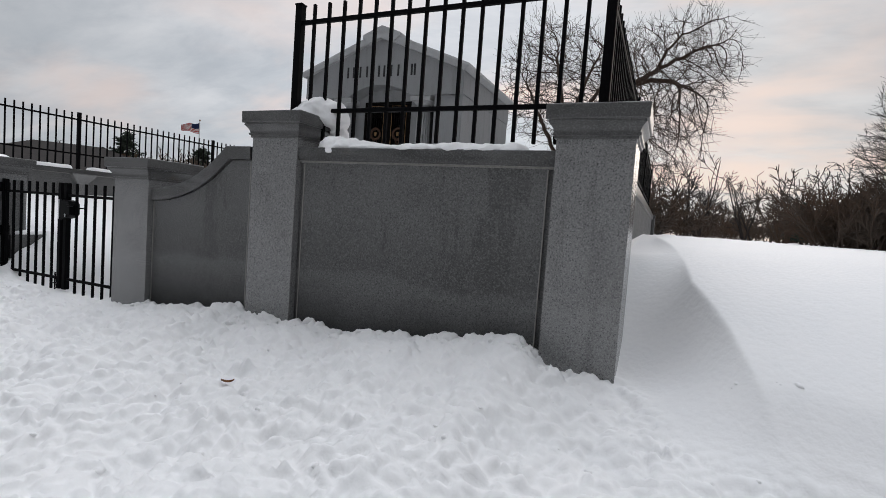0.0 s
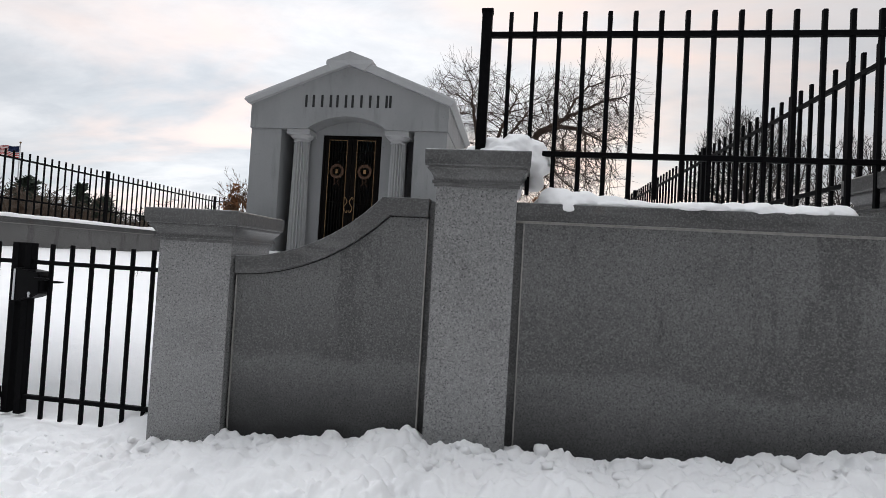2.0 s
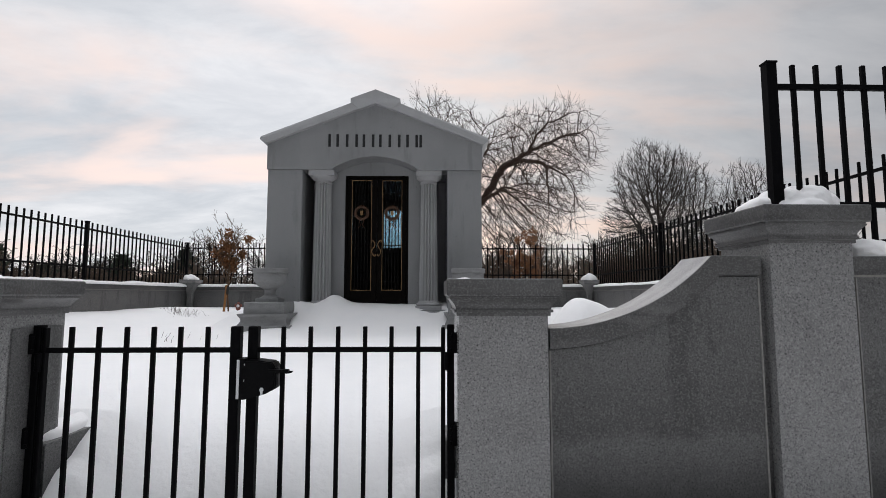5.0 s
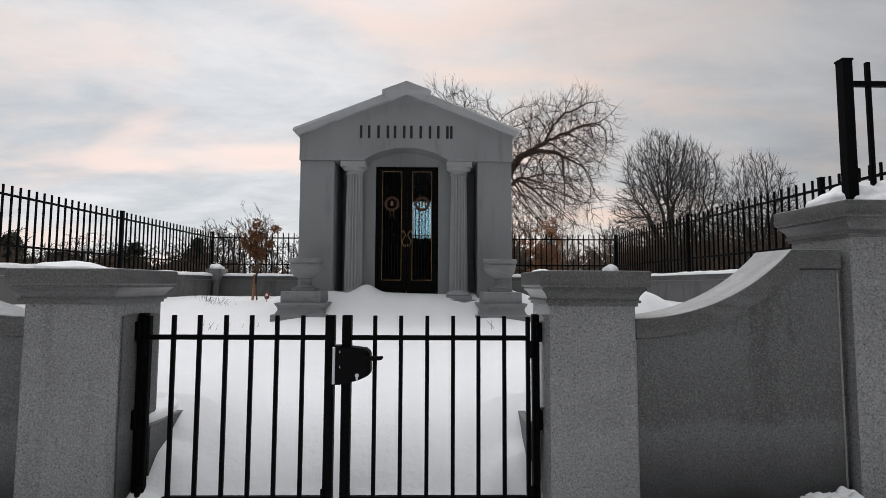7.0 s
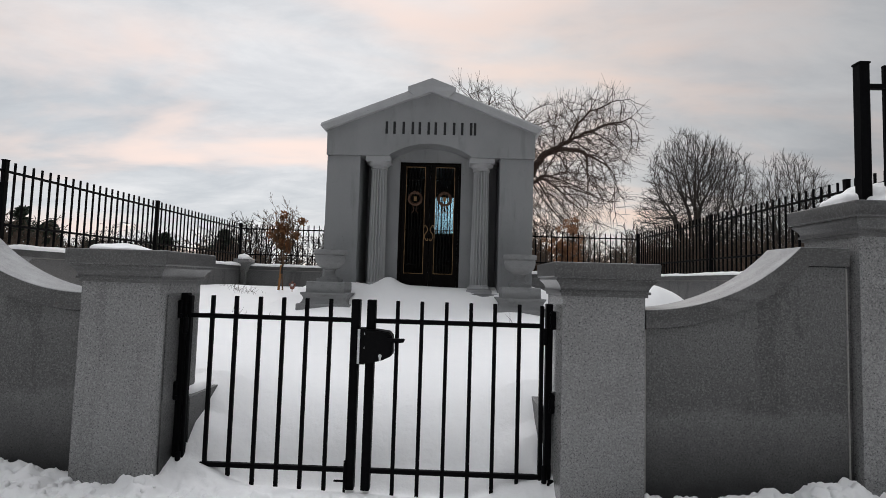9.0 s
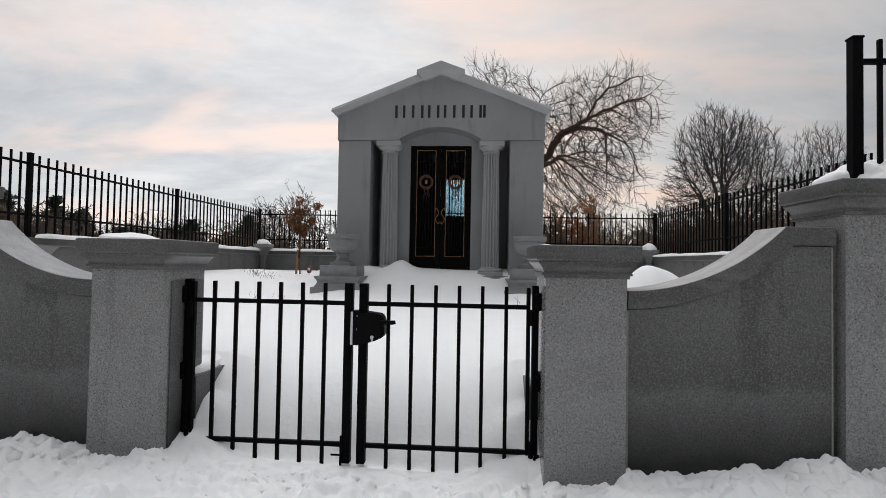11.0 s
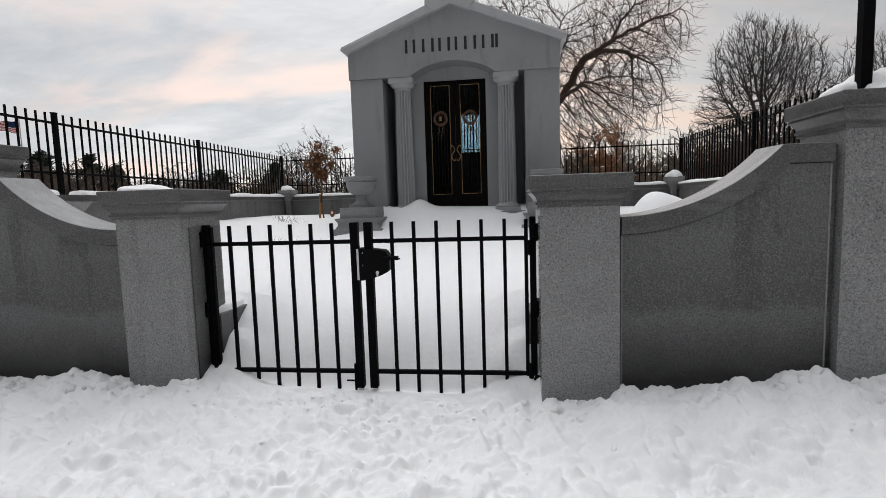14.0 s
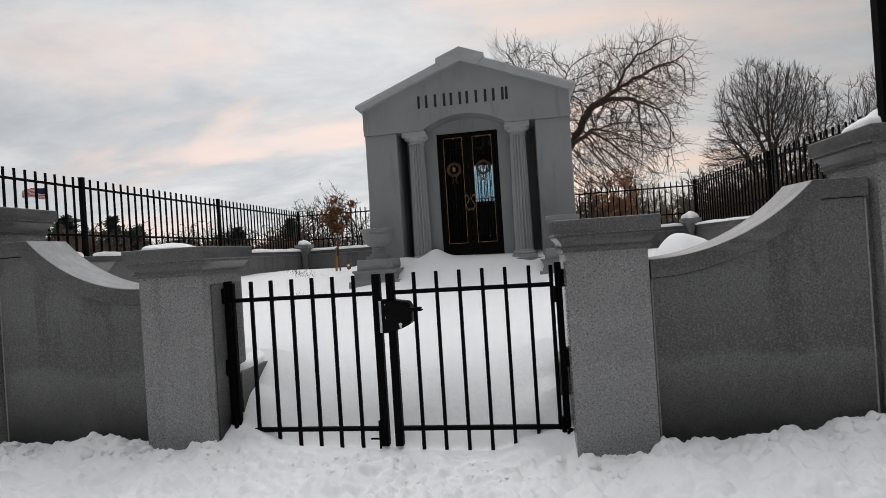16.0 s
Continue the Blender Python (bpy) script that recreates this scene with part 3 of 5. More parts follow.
wing_wall(1, "wall_wing_1")
wing_wall(-1, "wall_wing_2")
straight_wall("wall_front_1", 3.29, 5.275, 0.115, 0.40, "x", "grey granite front wall panel with a moulded coping", True)
straight_wall("wall_front_2", -5.275, -3.29, 0.115, 0.40, "x", "grey granite front wall panel with a moulded coping", True)
straight_wall("wall_east", 5.35, 5.62, 0.525, 10.77, "y", "low grey granite side wall under the railing")
straight_wall("wall_west", -5.62, -5.35, 0.525, 10.77, "y", "low grey granite side wall under the railing")
straight_wall("wall_back", -5.275, 5.275, 10.87, 11.14, "x", "low grey granite back wall under the railing")


def cap_rings(z, half, depth, s=1.0):
    """Mouldings of a pillar's cap: neck, sweep, step and tall upper band."""
    rows = [(0.0, 0.012), (0.018, 0.013), (0.0185, 0.024), (0.033, 0.024), (0.0335, 0.016)]
    for k in range(7):
        t = k / 6
        rows.append((0.036 + 0.050 * t, 0.016 + 0.030 * (t ** 1.8)))
    rows += [(0.089, 0.049), (0.096, 0.050), (0.0965, 0.045), (0.104, 0.046), (0.1045, 0.060), (0.112, 0.063), (0.184, 0.065), (0.189, 0.063), (0.192, 0.057)]
    return [(z + a * s, half + b, depth + b) for a, b in rows]


def pillar(x, y, half, top, name, label, group):
    root = thing(name, label, "pillar", group, at=(x, y, -0.5))
    s = 1.05 if top > 1.4 else 1.0
    wpart("shaft", add_square_loft(bmesh.new(), [(-0.6, half, half), (top - 0.192 * s + 0.002, half, half)], x, y), granite, root)
    bm = add_square_loft(bmesh.new(), cap_rings(top - 0.192 * s, half, half, s), x, y)
    wpart("cap", bm, granite_cap, root, "moulded stone cap with dark weathering")
    return root


for sx in (1, -1):
    pillar(sx * 1.4025, MID_Y, 0.2325, 1.25, "gate_pillar", "square grey granite gate pillar with a moulded cap", "gate pillars")
    pillar(sx * 3.0645, MID_Y, 0.2255, 1.645, "tall_pillar", "tall grey granite wall pillar carrying the railing", "wall pillars")
    pillar(sx * 5.505, MID_Y, 0.23, 1.645, "tall_pillar", "grey granite corner pillar at the end of the wall", "wall pillars")
    corner = thing("corner_block", "low grey granite block closing the corner of the walls", "wall block", "wall corners", at=(sx * 5.485, BACK_Y, 0.2))
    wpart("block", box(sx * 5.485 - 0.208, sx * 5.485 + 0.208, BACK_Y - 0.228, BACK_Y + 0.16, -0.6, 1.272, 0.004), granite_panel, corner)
    wpart("coping", box(sx * 5.485 - 0.2085, sx * 5.485 + 0.2085, BACK_Y - 0.2285, BACK_Y + 0.17, 1.2755, 1.376, 0.005), granite_cap, corner)
    px, py = sx * 5.245, BACK_Y - 0.245
    pil = thing("pilaster", "slim granite pilaster with a flared head in the wall corner", "pilaster", "wall pilasters", at=(px, py, 0.2))
    wpart("shaft", add_square_loft(bmesh.new(), [(0.2, 0.06, 0.06), (1.18, 0.06, 0.06)], px, py), granite, pil)
    wpart("head", add_square_loft(bmesh.new(), [(1.178, 0.06, 0.06), (1.25, 0.075, 0.075), (1.34, 0.12, 0.12), (1.42, 0.165, 0.165), (1.465, 0.195, 0.195), (1.47, 0.208, 0.208), (1.55, 0.212, 0.212), (1.557, 0.206, 0.206)], px, py), granite, pil)
    # flared pilaster in the side wall
    pil = thing("pilaster", "flared granite pilaster on the side wall", "pilaster", "wall pilasters", at=(sx * 5.36, 3.62, 0.2))
    wpart("shaft", add_square_loft(bmesh.new(), [(0.2, 0.06, 0.10), (1.06, 0.06, 0.10)], sx * 5.36, 3.62), granite, pil)
    wpart("head", add_square_loft(bmesh.new(), [(1.058, 0.06, 0.10), (1.12, 0.075, 0.13), (1.20, 0.11, 0.20), (1.26, 0.13, 0.24), (1.285, 0.13, 0.24)], sx * 5.36, 3.62), granite, pil)

# ---- iron railing ----
TOP_Z, RAIL_HI, RAIL_LO = 2.55, 2.41, 1.695


def shared_box(name, sx, sy, sz, bevel, mat):
    me = bpy.data.meshes.new(name)
    bm = box(-sx / 2, sx / 2, -sy / 2, sy / 2, 0, sz, bevel)
    bm.to_mesh(me)
    bm.free()
    me.materials.append(mat)
    return me


PICKET = shared_box("picket", 0.025, 0.025, 1.10, 0.003, iron)
POST_CAP = shared_box("post_cap", 0.072, 0.072, 0.014, 0.004, iron)


def railing(p, q, n, label, posts=(True, True), foot=1.36, post_foot=None):
    """One section from post to post, with n gaps."""
    p, q = Vector((*p, 0)), Vector((*q, 0))
    d = q - p
    turn = math.degrees(math.atan2(d.y, d.x))
    root = thing("railing", label, "railing", "sections of the railing", at=(p.x, p.y, foot), turn=turn)
    long = d.length
    for z in (RAIL_HI, RAIL_LO):
        part("rail", box(0.03, long - 0.03, -0.016, 0.016, z - 0.016 - foot, z + 0.016 - foot, 0.003), iron, root)
    for i in range(1, n):
        put(part("picket", PICKET, iron, root), long * i / n, 0, 1.447 - foot)
    for k, use in enumerate(posts):
        if use:
            f = (post_foot or (foot, foot))[k]
            post = part("post", shared_box("post", 0.062, 0.062, TOP_Z - f, 0.004, iron), iron, root)
            put(post, long * k, 0, f - foot)
            put(part("post_cap", POST_CAP, iron, post), 0, 0, TOP_Z - f - 0.002)
    return root


railing((3.055, 0.30), (5.505, 0.30), 17, "black iron picket railing on the front wall", foot=1.365, post_foot=(1.64, 1.64))
railing((-5.505, 0.30), (-3.055, 0.30), 17, "black iron picket railing on the front wall", foot=1.365, post_foot=(1.64, 1.64))
for sx in (1, -1):
    stops = [0.30, 3.62, 7.04, BACK_Y]
    for a, b in zip(stops, stops[1:]):
        far = 1.37 if b == BACK_Y else 1.365
        railing((sx * 5.485, a), (sx * 5.485, b), 27 if b == BACK_Y else 23, "black iron picket railing along the side wall", posts=(False, True), foot=1.365, post_foot=(1.365, far))
for a, b in ((-5.485, -1.83), (-1.83, 1.83), (1.83, 5.485)):
    railing((a, BACK_Y), (b, BACK_Y), 25, "black iron picket railing along the back wall", posts=(False, b < 5), foot=1.365)

# ---- the double gate ----
GATE_Y = 0.30


def gate_leaf(sign, meet, picks, hinge, label):
    root = thing("gate_leaf", label, "gate", "leaves of the gate", at=(sign * hinge, GATE_Y, -0.15))
    y0, y1 = GATE_Y - 0.026, GATE_Y + 0.026
    wpart("stile", box(meet - 0.027, meet + 0.027, y0, y1, -0.16, 0.992, 0.004), iron, root)
    h = sign * hinge
    wpart("stile", box(h - 0.012, h + 0.012, y0 + 0.008, y1 - 0.008, -0.16, 0.985, 0.004), iron, root)
    a, b = sorted((meet + sign * 0.02, h))
    for z in (0.862, -0.046):
        wpart("rail", box(a, b, GATE_Y - 0.014, GATE_Y + 0.014, z - 0.014, z + 0.014, 0.003), iron, root)
    me = shared_box("picket", 0.023, 0.023, 1.20, 0.003, iron)
    for x in picks:
        ob = part("picket", me, iron, root)
        put(ob, x - sign * hinge, 0, -0.21 + 0.15)
    return root


gate_leaf(-1, -0.058, (-0.964, -0.815, -0.663, -0.515, -0.368, -0.218), 1.105, "black iron picket gate leaf, shut")
gate_leaf(1, 0.039, (0.201, 0.352, 0.505, 0.656, 0.804, 0.955), 1.094, "black iron picket gate leaf with a lock, shut")
for sx in (1, -1):
    gp = thing("gate_post", "black iron gate post fixed to the granite pillar", "gate post", "gate posts", at=(sx * 1.137, GATE_Y, -0.3))
    c = sx * 1.137
    wpart("post", box(c - 0.020, c + 0.020, GATE_Y - 0.028, GATE_Y + 0.028, -0.4, 1.0, 0.004), iron, gp)
    a, b = sorted((sx * 1.1702, sx * 1.160))
    if c < 0:
        wpart("jamb_strip", box(a, b, 0.145, 0.50, -0.4, 0.99, 0.002), granite_panel, gp, "dark stone strip behind the post")
    for z in (0.90, 0.40, -0.10):
        br = wpart("bracket", box(min(c, sx * 1.172), max(c, sx * 1.172) , GATE_Y - 0.05, GATE_Y + 0.05, z - 0.055, z + 0.055, 0.006), iron, gp)
        for dz in (-0.035, 0.035):
            wpart("bolt", add_lathe(bmesh.new(), [(z + dz - 0.008, 0.008), (z + dz + 0.008, 0.008)], 8, c, GATE_Y - 0.053), iron, br)
    for z in (0.80, -0.02):
        wpart("hinge", add_lathe(bmesh.new(), [(z - 0.05, 0.013), (z - 0.048, 0.016), (z + 0.048, 0.016), (z + 0.05, 0.013)], 12, sx * 1.116, GATE_Y - 0.030), iron, gp)

lock = thing("gate_lock", "black gate lock box with a lever handle and keyhole", "lock", at=(0.09, GATE_Y - 0.05, 0.62))
outline = [(0.010, 0.600), (0.120, 0.628), (0.175, 0.655), (0.183, 0.668), (0.180, 0.770), (0.160, 0.800), (0.070, 0.812), (0.010, 0.812)]
bm = add_prism(bmesh.new(), outline, GATE_Y - 0.062, GATE_Y + 0.045)
bmesh.ops.bevel(bm, geom=list(bm.edges), offset=0.006, segments=2, affect="EDGES")
lock_box = wpart("case", bm, plastic, lock)
wpart("keyhole", add_prism(bmesh.new(), [(0.108 + 0.011 * math.cos(a), 0.655 + 0.011 * math.sin(a)) for a in np.linspace(-0.9, math.pi + 0.9, 11)] + [(0.103, 0.628), (0.113, 0.628)], GATE_Y - 0.0655, GATE_Y - 0.060), steel, lock_box, "steel key cylinder")
wpart("lever", add_prism(bmesh.new(), [(0.15, 0.742), (0.235, 0.748), (0.255, 0.753), (0.258, 0.760), (0.250, 0.766), (0.235, 0.765), (0.15, 0.764)], GATE_Y - 0.085, GATE_Y - 0.063), plastic, lock, "black lever handle")
wpart("lever", add_prism(bmesh.new(), [(0.15, 0.720), (0.225, 0.724), (0.240, 0.729), (0.238, 0.737), (0.15, 0.738)], GATE_Y + 0.046, GATE_Y + 0.064), plastic, lock, "black lever handle")
keep = wpart("keep", box(-0.032, 0.011, GATE_Y - 0.045, GATE_Y + 0.04, 0.598, 0.818, 0.003), plastic, lock, "black strike box")
wpart("strike_plate", box(-0.036, -0.020, GATE_Y - 0.050, GATE_Y - 0.046, 0.602, 0.812, 0.0015), steel, lock, "bright steel strike plate")
for z in (0.70, 0.785):
    wpart("screw", box(0.004, 0.018, GATE_Y - 0.050, GATE_Y - 0.045, z - 0.007, z + 0.007, 0.002), steel, keep, "steel screw")
bolt = thing("drop_bolt", "small black drop bolt at the foot of the gate", "bolt", at=(-0.08, GATE_Y - 0.03, -0.1))
wpart("rod", box(-0.092, -0.078, GATE_Y - 0.042, GATE_Y - 0.028, -0.24, 0.02, 0.003), iron, bolt)
wpart("handle", box(-0.150, -0.078, GATE_Y - 0.040, GATE_Y - 0.030, -0.108, -0.096, 0.003), iron, bolt)

# cheek walls of the buried steps behind the gate
for sx, start in ((1, 0.40), (-1, 0.345)):
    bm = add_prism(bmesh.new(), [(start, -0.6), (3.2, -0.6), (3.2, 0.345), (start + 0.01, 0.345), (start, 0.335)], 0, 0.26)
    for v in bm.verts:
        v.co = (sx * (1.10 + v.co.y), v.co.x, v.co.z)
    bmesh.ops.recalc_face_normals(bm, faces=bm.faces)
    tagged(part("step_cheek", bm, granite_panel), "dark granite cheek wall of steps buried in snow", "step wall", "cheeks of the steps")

# ---- the tomb house ----
FY, TOMB_BACK = 6.50, 9.66
tomb = thing("mausoleum", "small temple-fronted mausoleum of blue-grey granite", "mausoleum", at=(0, FY, 0.3))
W = 1.955
wpart("plinth", box(-2.02, 2.02, FY - 0.10, TOMB_BACK + 0.05, 0.1, 0.86, 0.01), granite_tomb, tomb)
wpart("floor_slab", box(-1.34, 1.34, FY - 0.06, 9.44, 0.856, 0.90), granite_tomb, tomb)
for sx in (1, -1):
    a, b = sorted((sx * 1.325, sx * W))
    wpart("side_wall", box(a, b, FY + 0.035, TOMB_BACK, 0.85, 3.449, 0.008), granite_tomb, tomb)
    a, b = sorted((sx * 0.60, sx * 1.02))
    wpart("front_wall", box(a, b, 6.90, 7.12, 0.88, 3.86, 0.004), granite_tomb, tomb)
    a, b = sorted((sx * 1.0, sx * 1.326))
    wpart("bay_wall", box(a, b, 7.46, 7.62, 0.88, 3.449), granite_tomb, tomb)
    a, b = sorted((sx * 0.98, sx * 1.018))
    wpart("bay_return", box(a, b, 7.118, 7.47, 0.88, 3.449), granite_tomb, tomb)
wpart("lintel", box(-0.60, 0.60, 6.90, 7.12, 3.43, 3.86, 0.004), granite_tomb, tomb)
bm = bmesh.new()
add_box(bm, -1.324, -0.12, 9.45, 9.655, 0.88, 3.449)
add_box(bm, 0.44, 1.324, 9.45, 9.655, 0.88, 3.449)
add_box(bm, -0.12, 0.44, 9.45, 9.655, 0.88, 2.28)
add_box(bm, -0.12, 0.44, 9.45, 9.655, 3.20, 3.449)
rear = wpart("rear_wall", bm, granite_tomb, tomb)
win = wpart("stained_window", box(-0.12, 0.44, 9.60, 9.606, 2.28, 3.20), stained_blue, rear, "pale blue stained glass")
win.visible_shadow = False
for i in range(4):
    x = -0.12 + 0.56 * (i + 0.5) / 4
    p_ = wpart("pane", box(x - 0.05, x + 0.05, 9.590, 9.596, 2.62 + 0.10 * (i % 2), 3.12 - 0.08 * (i % 3)), stained_pale, rear, "pale glass piece")
    p_.visible_shadow = False
    wpart("lead", box(x - 0.077, x - 0.063, 9.585, 9.60, 2.28, 3.20), lettering, rear)

# front with the shallow arch cut into it
arch = []
for i in range(25):
    x = -0.765 + 1.53 * i / 24
    c = (0.765 ** 2 - 0.225 ** 2) / (2 * 0.225)
    arch.append((x, 3.475 + math.sqrt((c + 0.225) ** 2 - x * x) - c))
face = [(-W - 0.012, 3.45), (-0.77, 3.45)] + arch + [(0.77, 3.45), (W + 0.012, 3.45), (W + 0.012, 3.935), (0, 4.70), (-W - 0.012, 3.935)]
wpart("pediment", add_prism(bmesh.new(), face, FY, 6.8985), granite_tomb, tomb, "gable front with a shallow arch")
wpart("attic", add_prism(bmesh.new(), [(-W - 0.01, 3.45), (W + 0.01, 3.45), (W + 0.01, 3.93), (0, 4.69), (-W - 0.01, 3.93)], 7.121, TOMB_BACK + 0.01), granite_tomb, tomb)
wpart("attic_front", add_prism(bmesh.new(), [(-W - 0.01, 3.45), (-1.33, 3.45), (-1.33, 3.862), (1.33, 3.862), (1.33, 3.45), (W + 0.01, 3.45), (W + 0.01, 3.93), (0, 4.69), (-W - 0.01, 3.93)], 6.8995, 7.120), granite_tomb, tomb)
for sx in (1, -1):
    o = [(sx * 2.075, 4.045), (0, 4.865), (0, 4.690), (sx * 1.99, 3.908), (sx * 2.085, 3.985)]
    bm = add_prism(bmesh.new(), o, FY - 0.085, TOMB_BACK + 0.09)
    # the raking face leans back towards its top
    for v in bm.verts:
        if v.co.y < FY and (abs(v.co.x) < 0.01 and v.co.z > 4.75 or v.co.z > 4.0 and abs(v.co.x) > 2.0):
            v.co.y += 0.03
    wpart("roof_slab", bm, granite_column, tomb)
cap_o = [(-0.455, 4.690), (-0.455, 4.772), (0, 4.945), (0.455, 4.772), (0.455, 4.690), (0.30, 4.560), (0, 4.676), (-0.30, 4.560)]
bm = add_prism(bmesh.new(), cap_o, FY - 0.09, TOMB_BACK + 0.10)
for v in bm.verts:
    if v.co.y < FY and (v.co.z > 4.70):
        v.co.y += 0.025
wpart("ridge_stone", bm, granite_column, tomb, "raised stone along the ridge")

for sx in (1, -1):
    cx, cy = sx * 0.985, 6.76
    col = wpart("column", add_lathe(bmesh.new(), [(1.05, 0.172, 0.0), (1.07, 0.172, 1.0)] + [(1.07 + 2.15 * k / 10, 0.172 - 0.026 * (k / 10) ** 1.4, 1.0) for k in range(1, 11)] + [(3.232, 0.146, 0.0)], 192, cx, cy, 16, 0.046), granite_column, tomb, "fluted granite column")
    wpart("plinth", box(cx - 0.235, cx + 0.235, cy - 0.235, cy + 0.235, 0.86, 0.965, 0.006), granite_column, col)
    wpart("base", add_lathe(bmesh.new(), [(0.963, 0.215)] + [(0.99 + 0.028 * math.sin(a), 0.205 + 0.024 * math.cos(a)) for a in np.linspace(-1.4, 1.4, 7)] + [(1.025, 0.190), (1.04, 0.188), (1.052, 0.176)], 40, cx, cy), granite_column, col, smooth=False)
    wpart("capital", add_lathe(bmesh.new(), [(3.230, 0.150), (3.238, 0.163), (3.250, 0.163), (3.256, 0.152), (3.285, 0.155)] + [(3.290 + 0.062 * t, 0.160 + 0.062 * math.sin(t * math.pi / 2)) for t in np.linspace(0, 1, 7)] + [(3.356, 0.224)], 40, cx, cy), granite_column, col)
    wpart("abacus", box(cx - 0.236, cx + 0.236, cy - 0.222, cy + 0.225, 3.355, 3.452, 0.005), granite_column, col)

# the cut name on the gable stays as plain dark bars, thin ones in the place of each letter's stems
widths = [0.20, 0.06, 0.185, 0.185, 0.06, 0.205, 0.125]
x = -0.865
for w in widths:
    for p in ([x + w / 2] if w < 0.1 else [x + 0.026, x + w - 0.026]):
        wpart("name_bar", box(p - 0.024, p + 0.024, FY - 0.004, FY + 0.006, 3.872, 4.112, 0.003), lettering, tomb, "plain dark bar in place of lettering")
    x += w + (1.725 - sum(widths)) / 6

# bronze double door
DY = 6.955
frame_ob = wpart("door_frame", box(-0.598, -0.555, DY - 0.05, DY + 0.06, 0.90, 3.428, 0.005), bronze, tomb)
for a, b, c, d in ((0.555, 0.598, 0.90, 3.428), (-0.555, 0.555, 3.385, 3.428), (-0.555, 0.555, 0.90, 0.925)):
    wpart("frame_member", box(a, b, DY - 0.05, DY + 0.06, c, d, 0.005), bronze, frame_ob)


def s_handle(x, z, sign):
    pts = []
    for k in range(25):
        t = k / 24
        pts.append((x + sign * (0.030 * math.sin(t * 2 * math.pi) + 0.010), DY - 0.075 - 0.02 * math.sin(t * math.pi), z - 0.13 + 0.26 * t))
    for end, dirn in ((0, -1), (1, 1)):
        cz, cx = z - 0.13 + 0.26 * end, x + sign * 0.010
        curl = [(cx + sign * dirn * (0.020 - 0.020 * math.cos(a)), DY - 0.075, cz + dirn * 0.02 * math.sin(a)) for a in np.linspace(0, 4.4, 12)]
        pts = (curl[::-1] + pts) if end == 0 else pts + curl
    return [(*p, *q, 0.0085, 0.0085) for p, q in zip(pts, pts[1:])]


for sx in (1, -1):
    a0, b0 = 0.003, 0.553

    def mx(p, q):
        return sorted((sx * p, sx * q))

    leaf = wpart("door_leaf", box(*mx(a0, 0.098), DY - 0.03, DY + 0.03, 0.928, 3.382, 0.004), bronze, tomb, "dark bronze door leaf with a long glazed grille")
    wpart("door_stile", box(*mx(0.478, b0), DY - 0.03, DY + 0.03, 0.928, 3.382, 0.004), bronze, leaf)
    for z0, z1 in ((0.928, 1.245), (3.345, 3.382)):
        wpart("door_rail", box(*mx(0.098, 0.478), DY - 0.0295, DY + 0.0295, z0, z1, 0.003), bronze, leaf)
    for p, q, z0, z1 in ((0.098, 0.110, 1.245, 3.345), (0.466, 0.478, 1.245, 3.345), (0.110, 0.466, 1.245, 1.257), (0.110, 0.466, 3.333, 3.345)):
        wpart("bead", box(*mx(p, q), DY - 0.042, DY - 0.029, z0, z1, 0.002), gilt, leaf, "gilt bead round the glass")
    gl = wpart("door_pane", box(*mx(0.110, 0.466), DY - 0.002, DY + 0.004, 1.257, 3.333), door_glass, leaf, "clear dark-looking glass")
    gl.visible_shadow = False
    for k in range(1, 6):
        x = sx * (0.110 + 0.356 * k / 6)
        wpart("grille_bar", box(x - 0.008, x + 0.008, DY - 0.026, DY - 0.014, 1.257, 3.333), bronze, leaf)
    for z in (3.10, 2.10, 1.42):
        wpart("grille_bar", box(*mx(0.110, 0.466), DY - 0.030, DY - 0.018, z - 0.007, z + 0.007), bronze, leaf)
    # wreath with hanging ribbons and a plain bar for the initial
    wx, wz = sx * 0.288, 2.715
    rng = random.Random(5 + sx)
    bm = bmesh.new()
    for k in range(30):
        a = 2 * math.pi * k / 30
        m = Matrix.Translation((wx + 0.122 * math.cos(a), DY - 0.045, wz + 0.122 * math.sin(a))) @ Matrix.Rotation(-a + rng.uniform(0.3, 1.0), 4, "Y") @ Matrix.Diagonal((0.018, 0.012, 0.042, 1))
        bmesh.ops.create_icosphere(bm, subdivisions=1, radius=1.0, matrix=m)
    wreath = wpart("wreath", bm, copper, leaf, "bronze laurel wreath")
    wpart("ring", tubes("ring", [(wx + 0.095 * math.cos(a), DY - 0.04, wz + 0.095 * math.sin(a), wx + 0.095 * math.cos(a + 0.27), DY - 0.04, wz + 0.095 * math.sin(a + 0.27), 0.006, 0.006) for a in np.arange(0, 6.2, 0.262)], 6, copper), copper, wreath)
    wpart("initial_bar", box(wx - 0.028, wx + 0.028, DY - 0.05, DY - 0.036, wz - 0.042, wz + 0.042, 0.004), gilt, wreath, "plain gilt bar in place of an initial")
    rib = []
    for s in (-1, 1):
        pts = [(wx + s * (0.01 + 0.045 * t + 0.02 * math.sin(t * 7)), DY - 0.042, wz - 0.12 - 0.17 * t) for t in np.linspace(0, 1, 9)]
        rib += [(*p, *q, 0.010, 0.008) for p, q in zip(pts, pts[1:])]
    wpart("ribbon", tubes("ribbon", rib, 6, copper), copper, wreath)
    wpart("door_handle", tubes("door_handle", s_handle(sx * 0.045, 2.04, sx), 8, gilt), gilt, leaf, "curled gilt door handle")

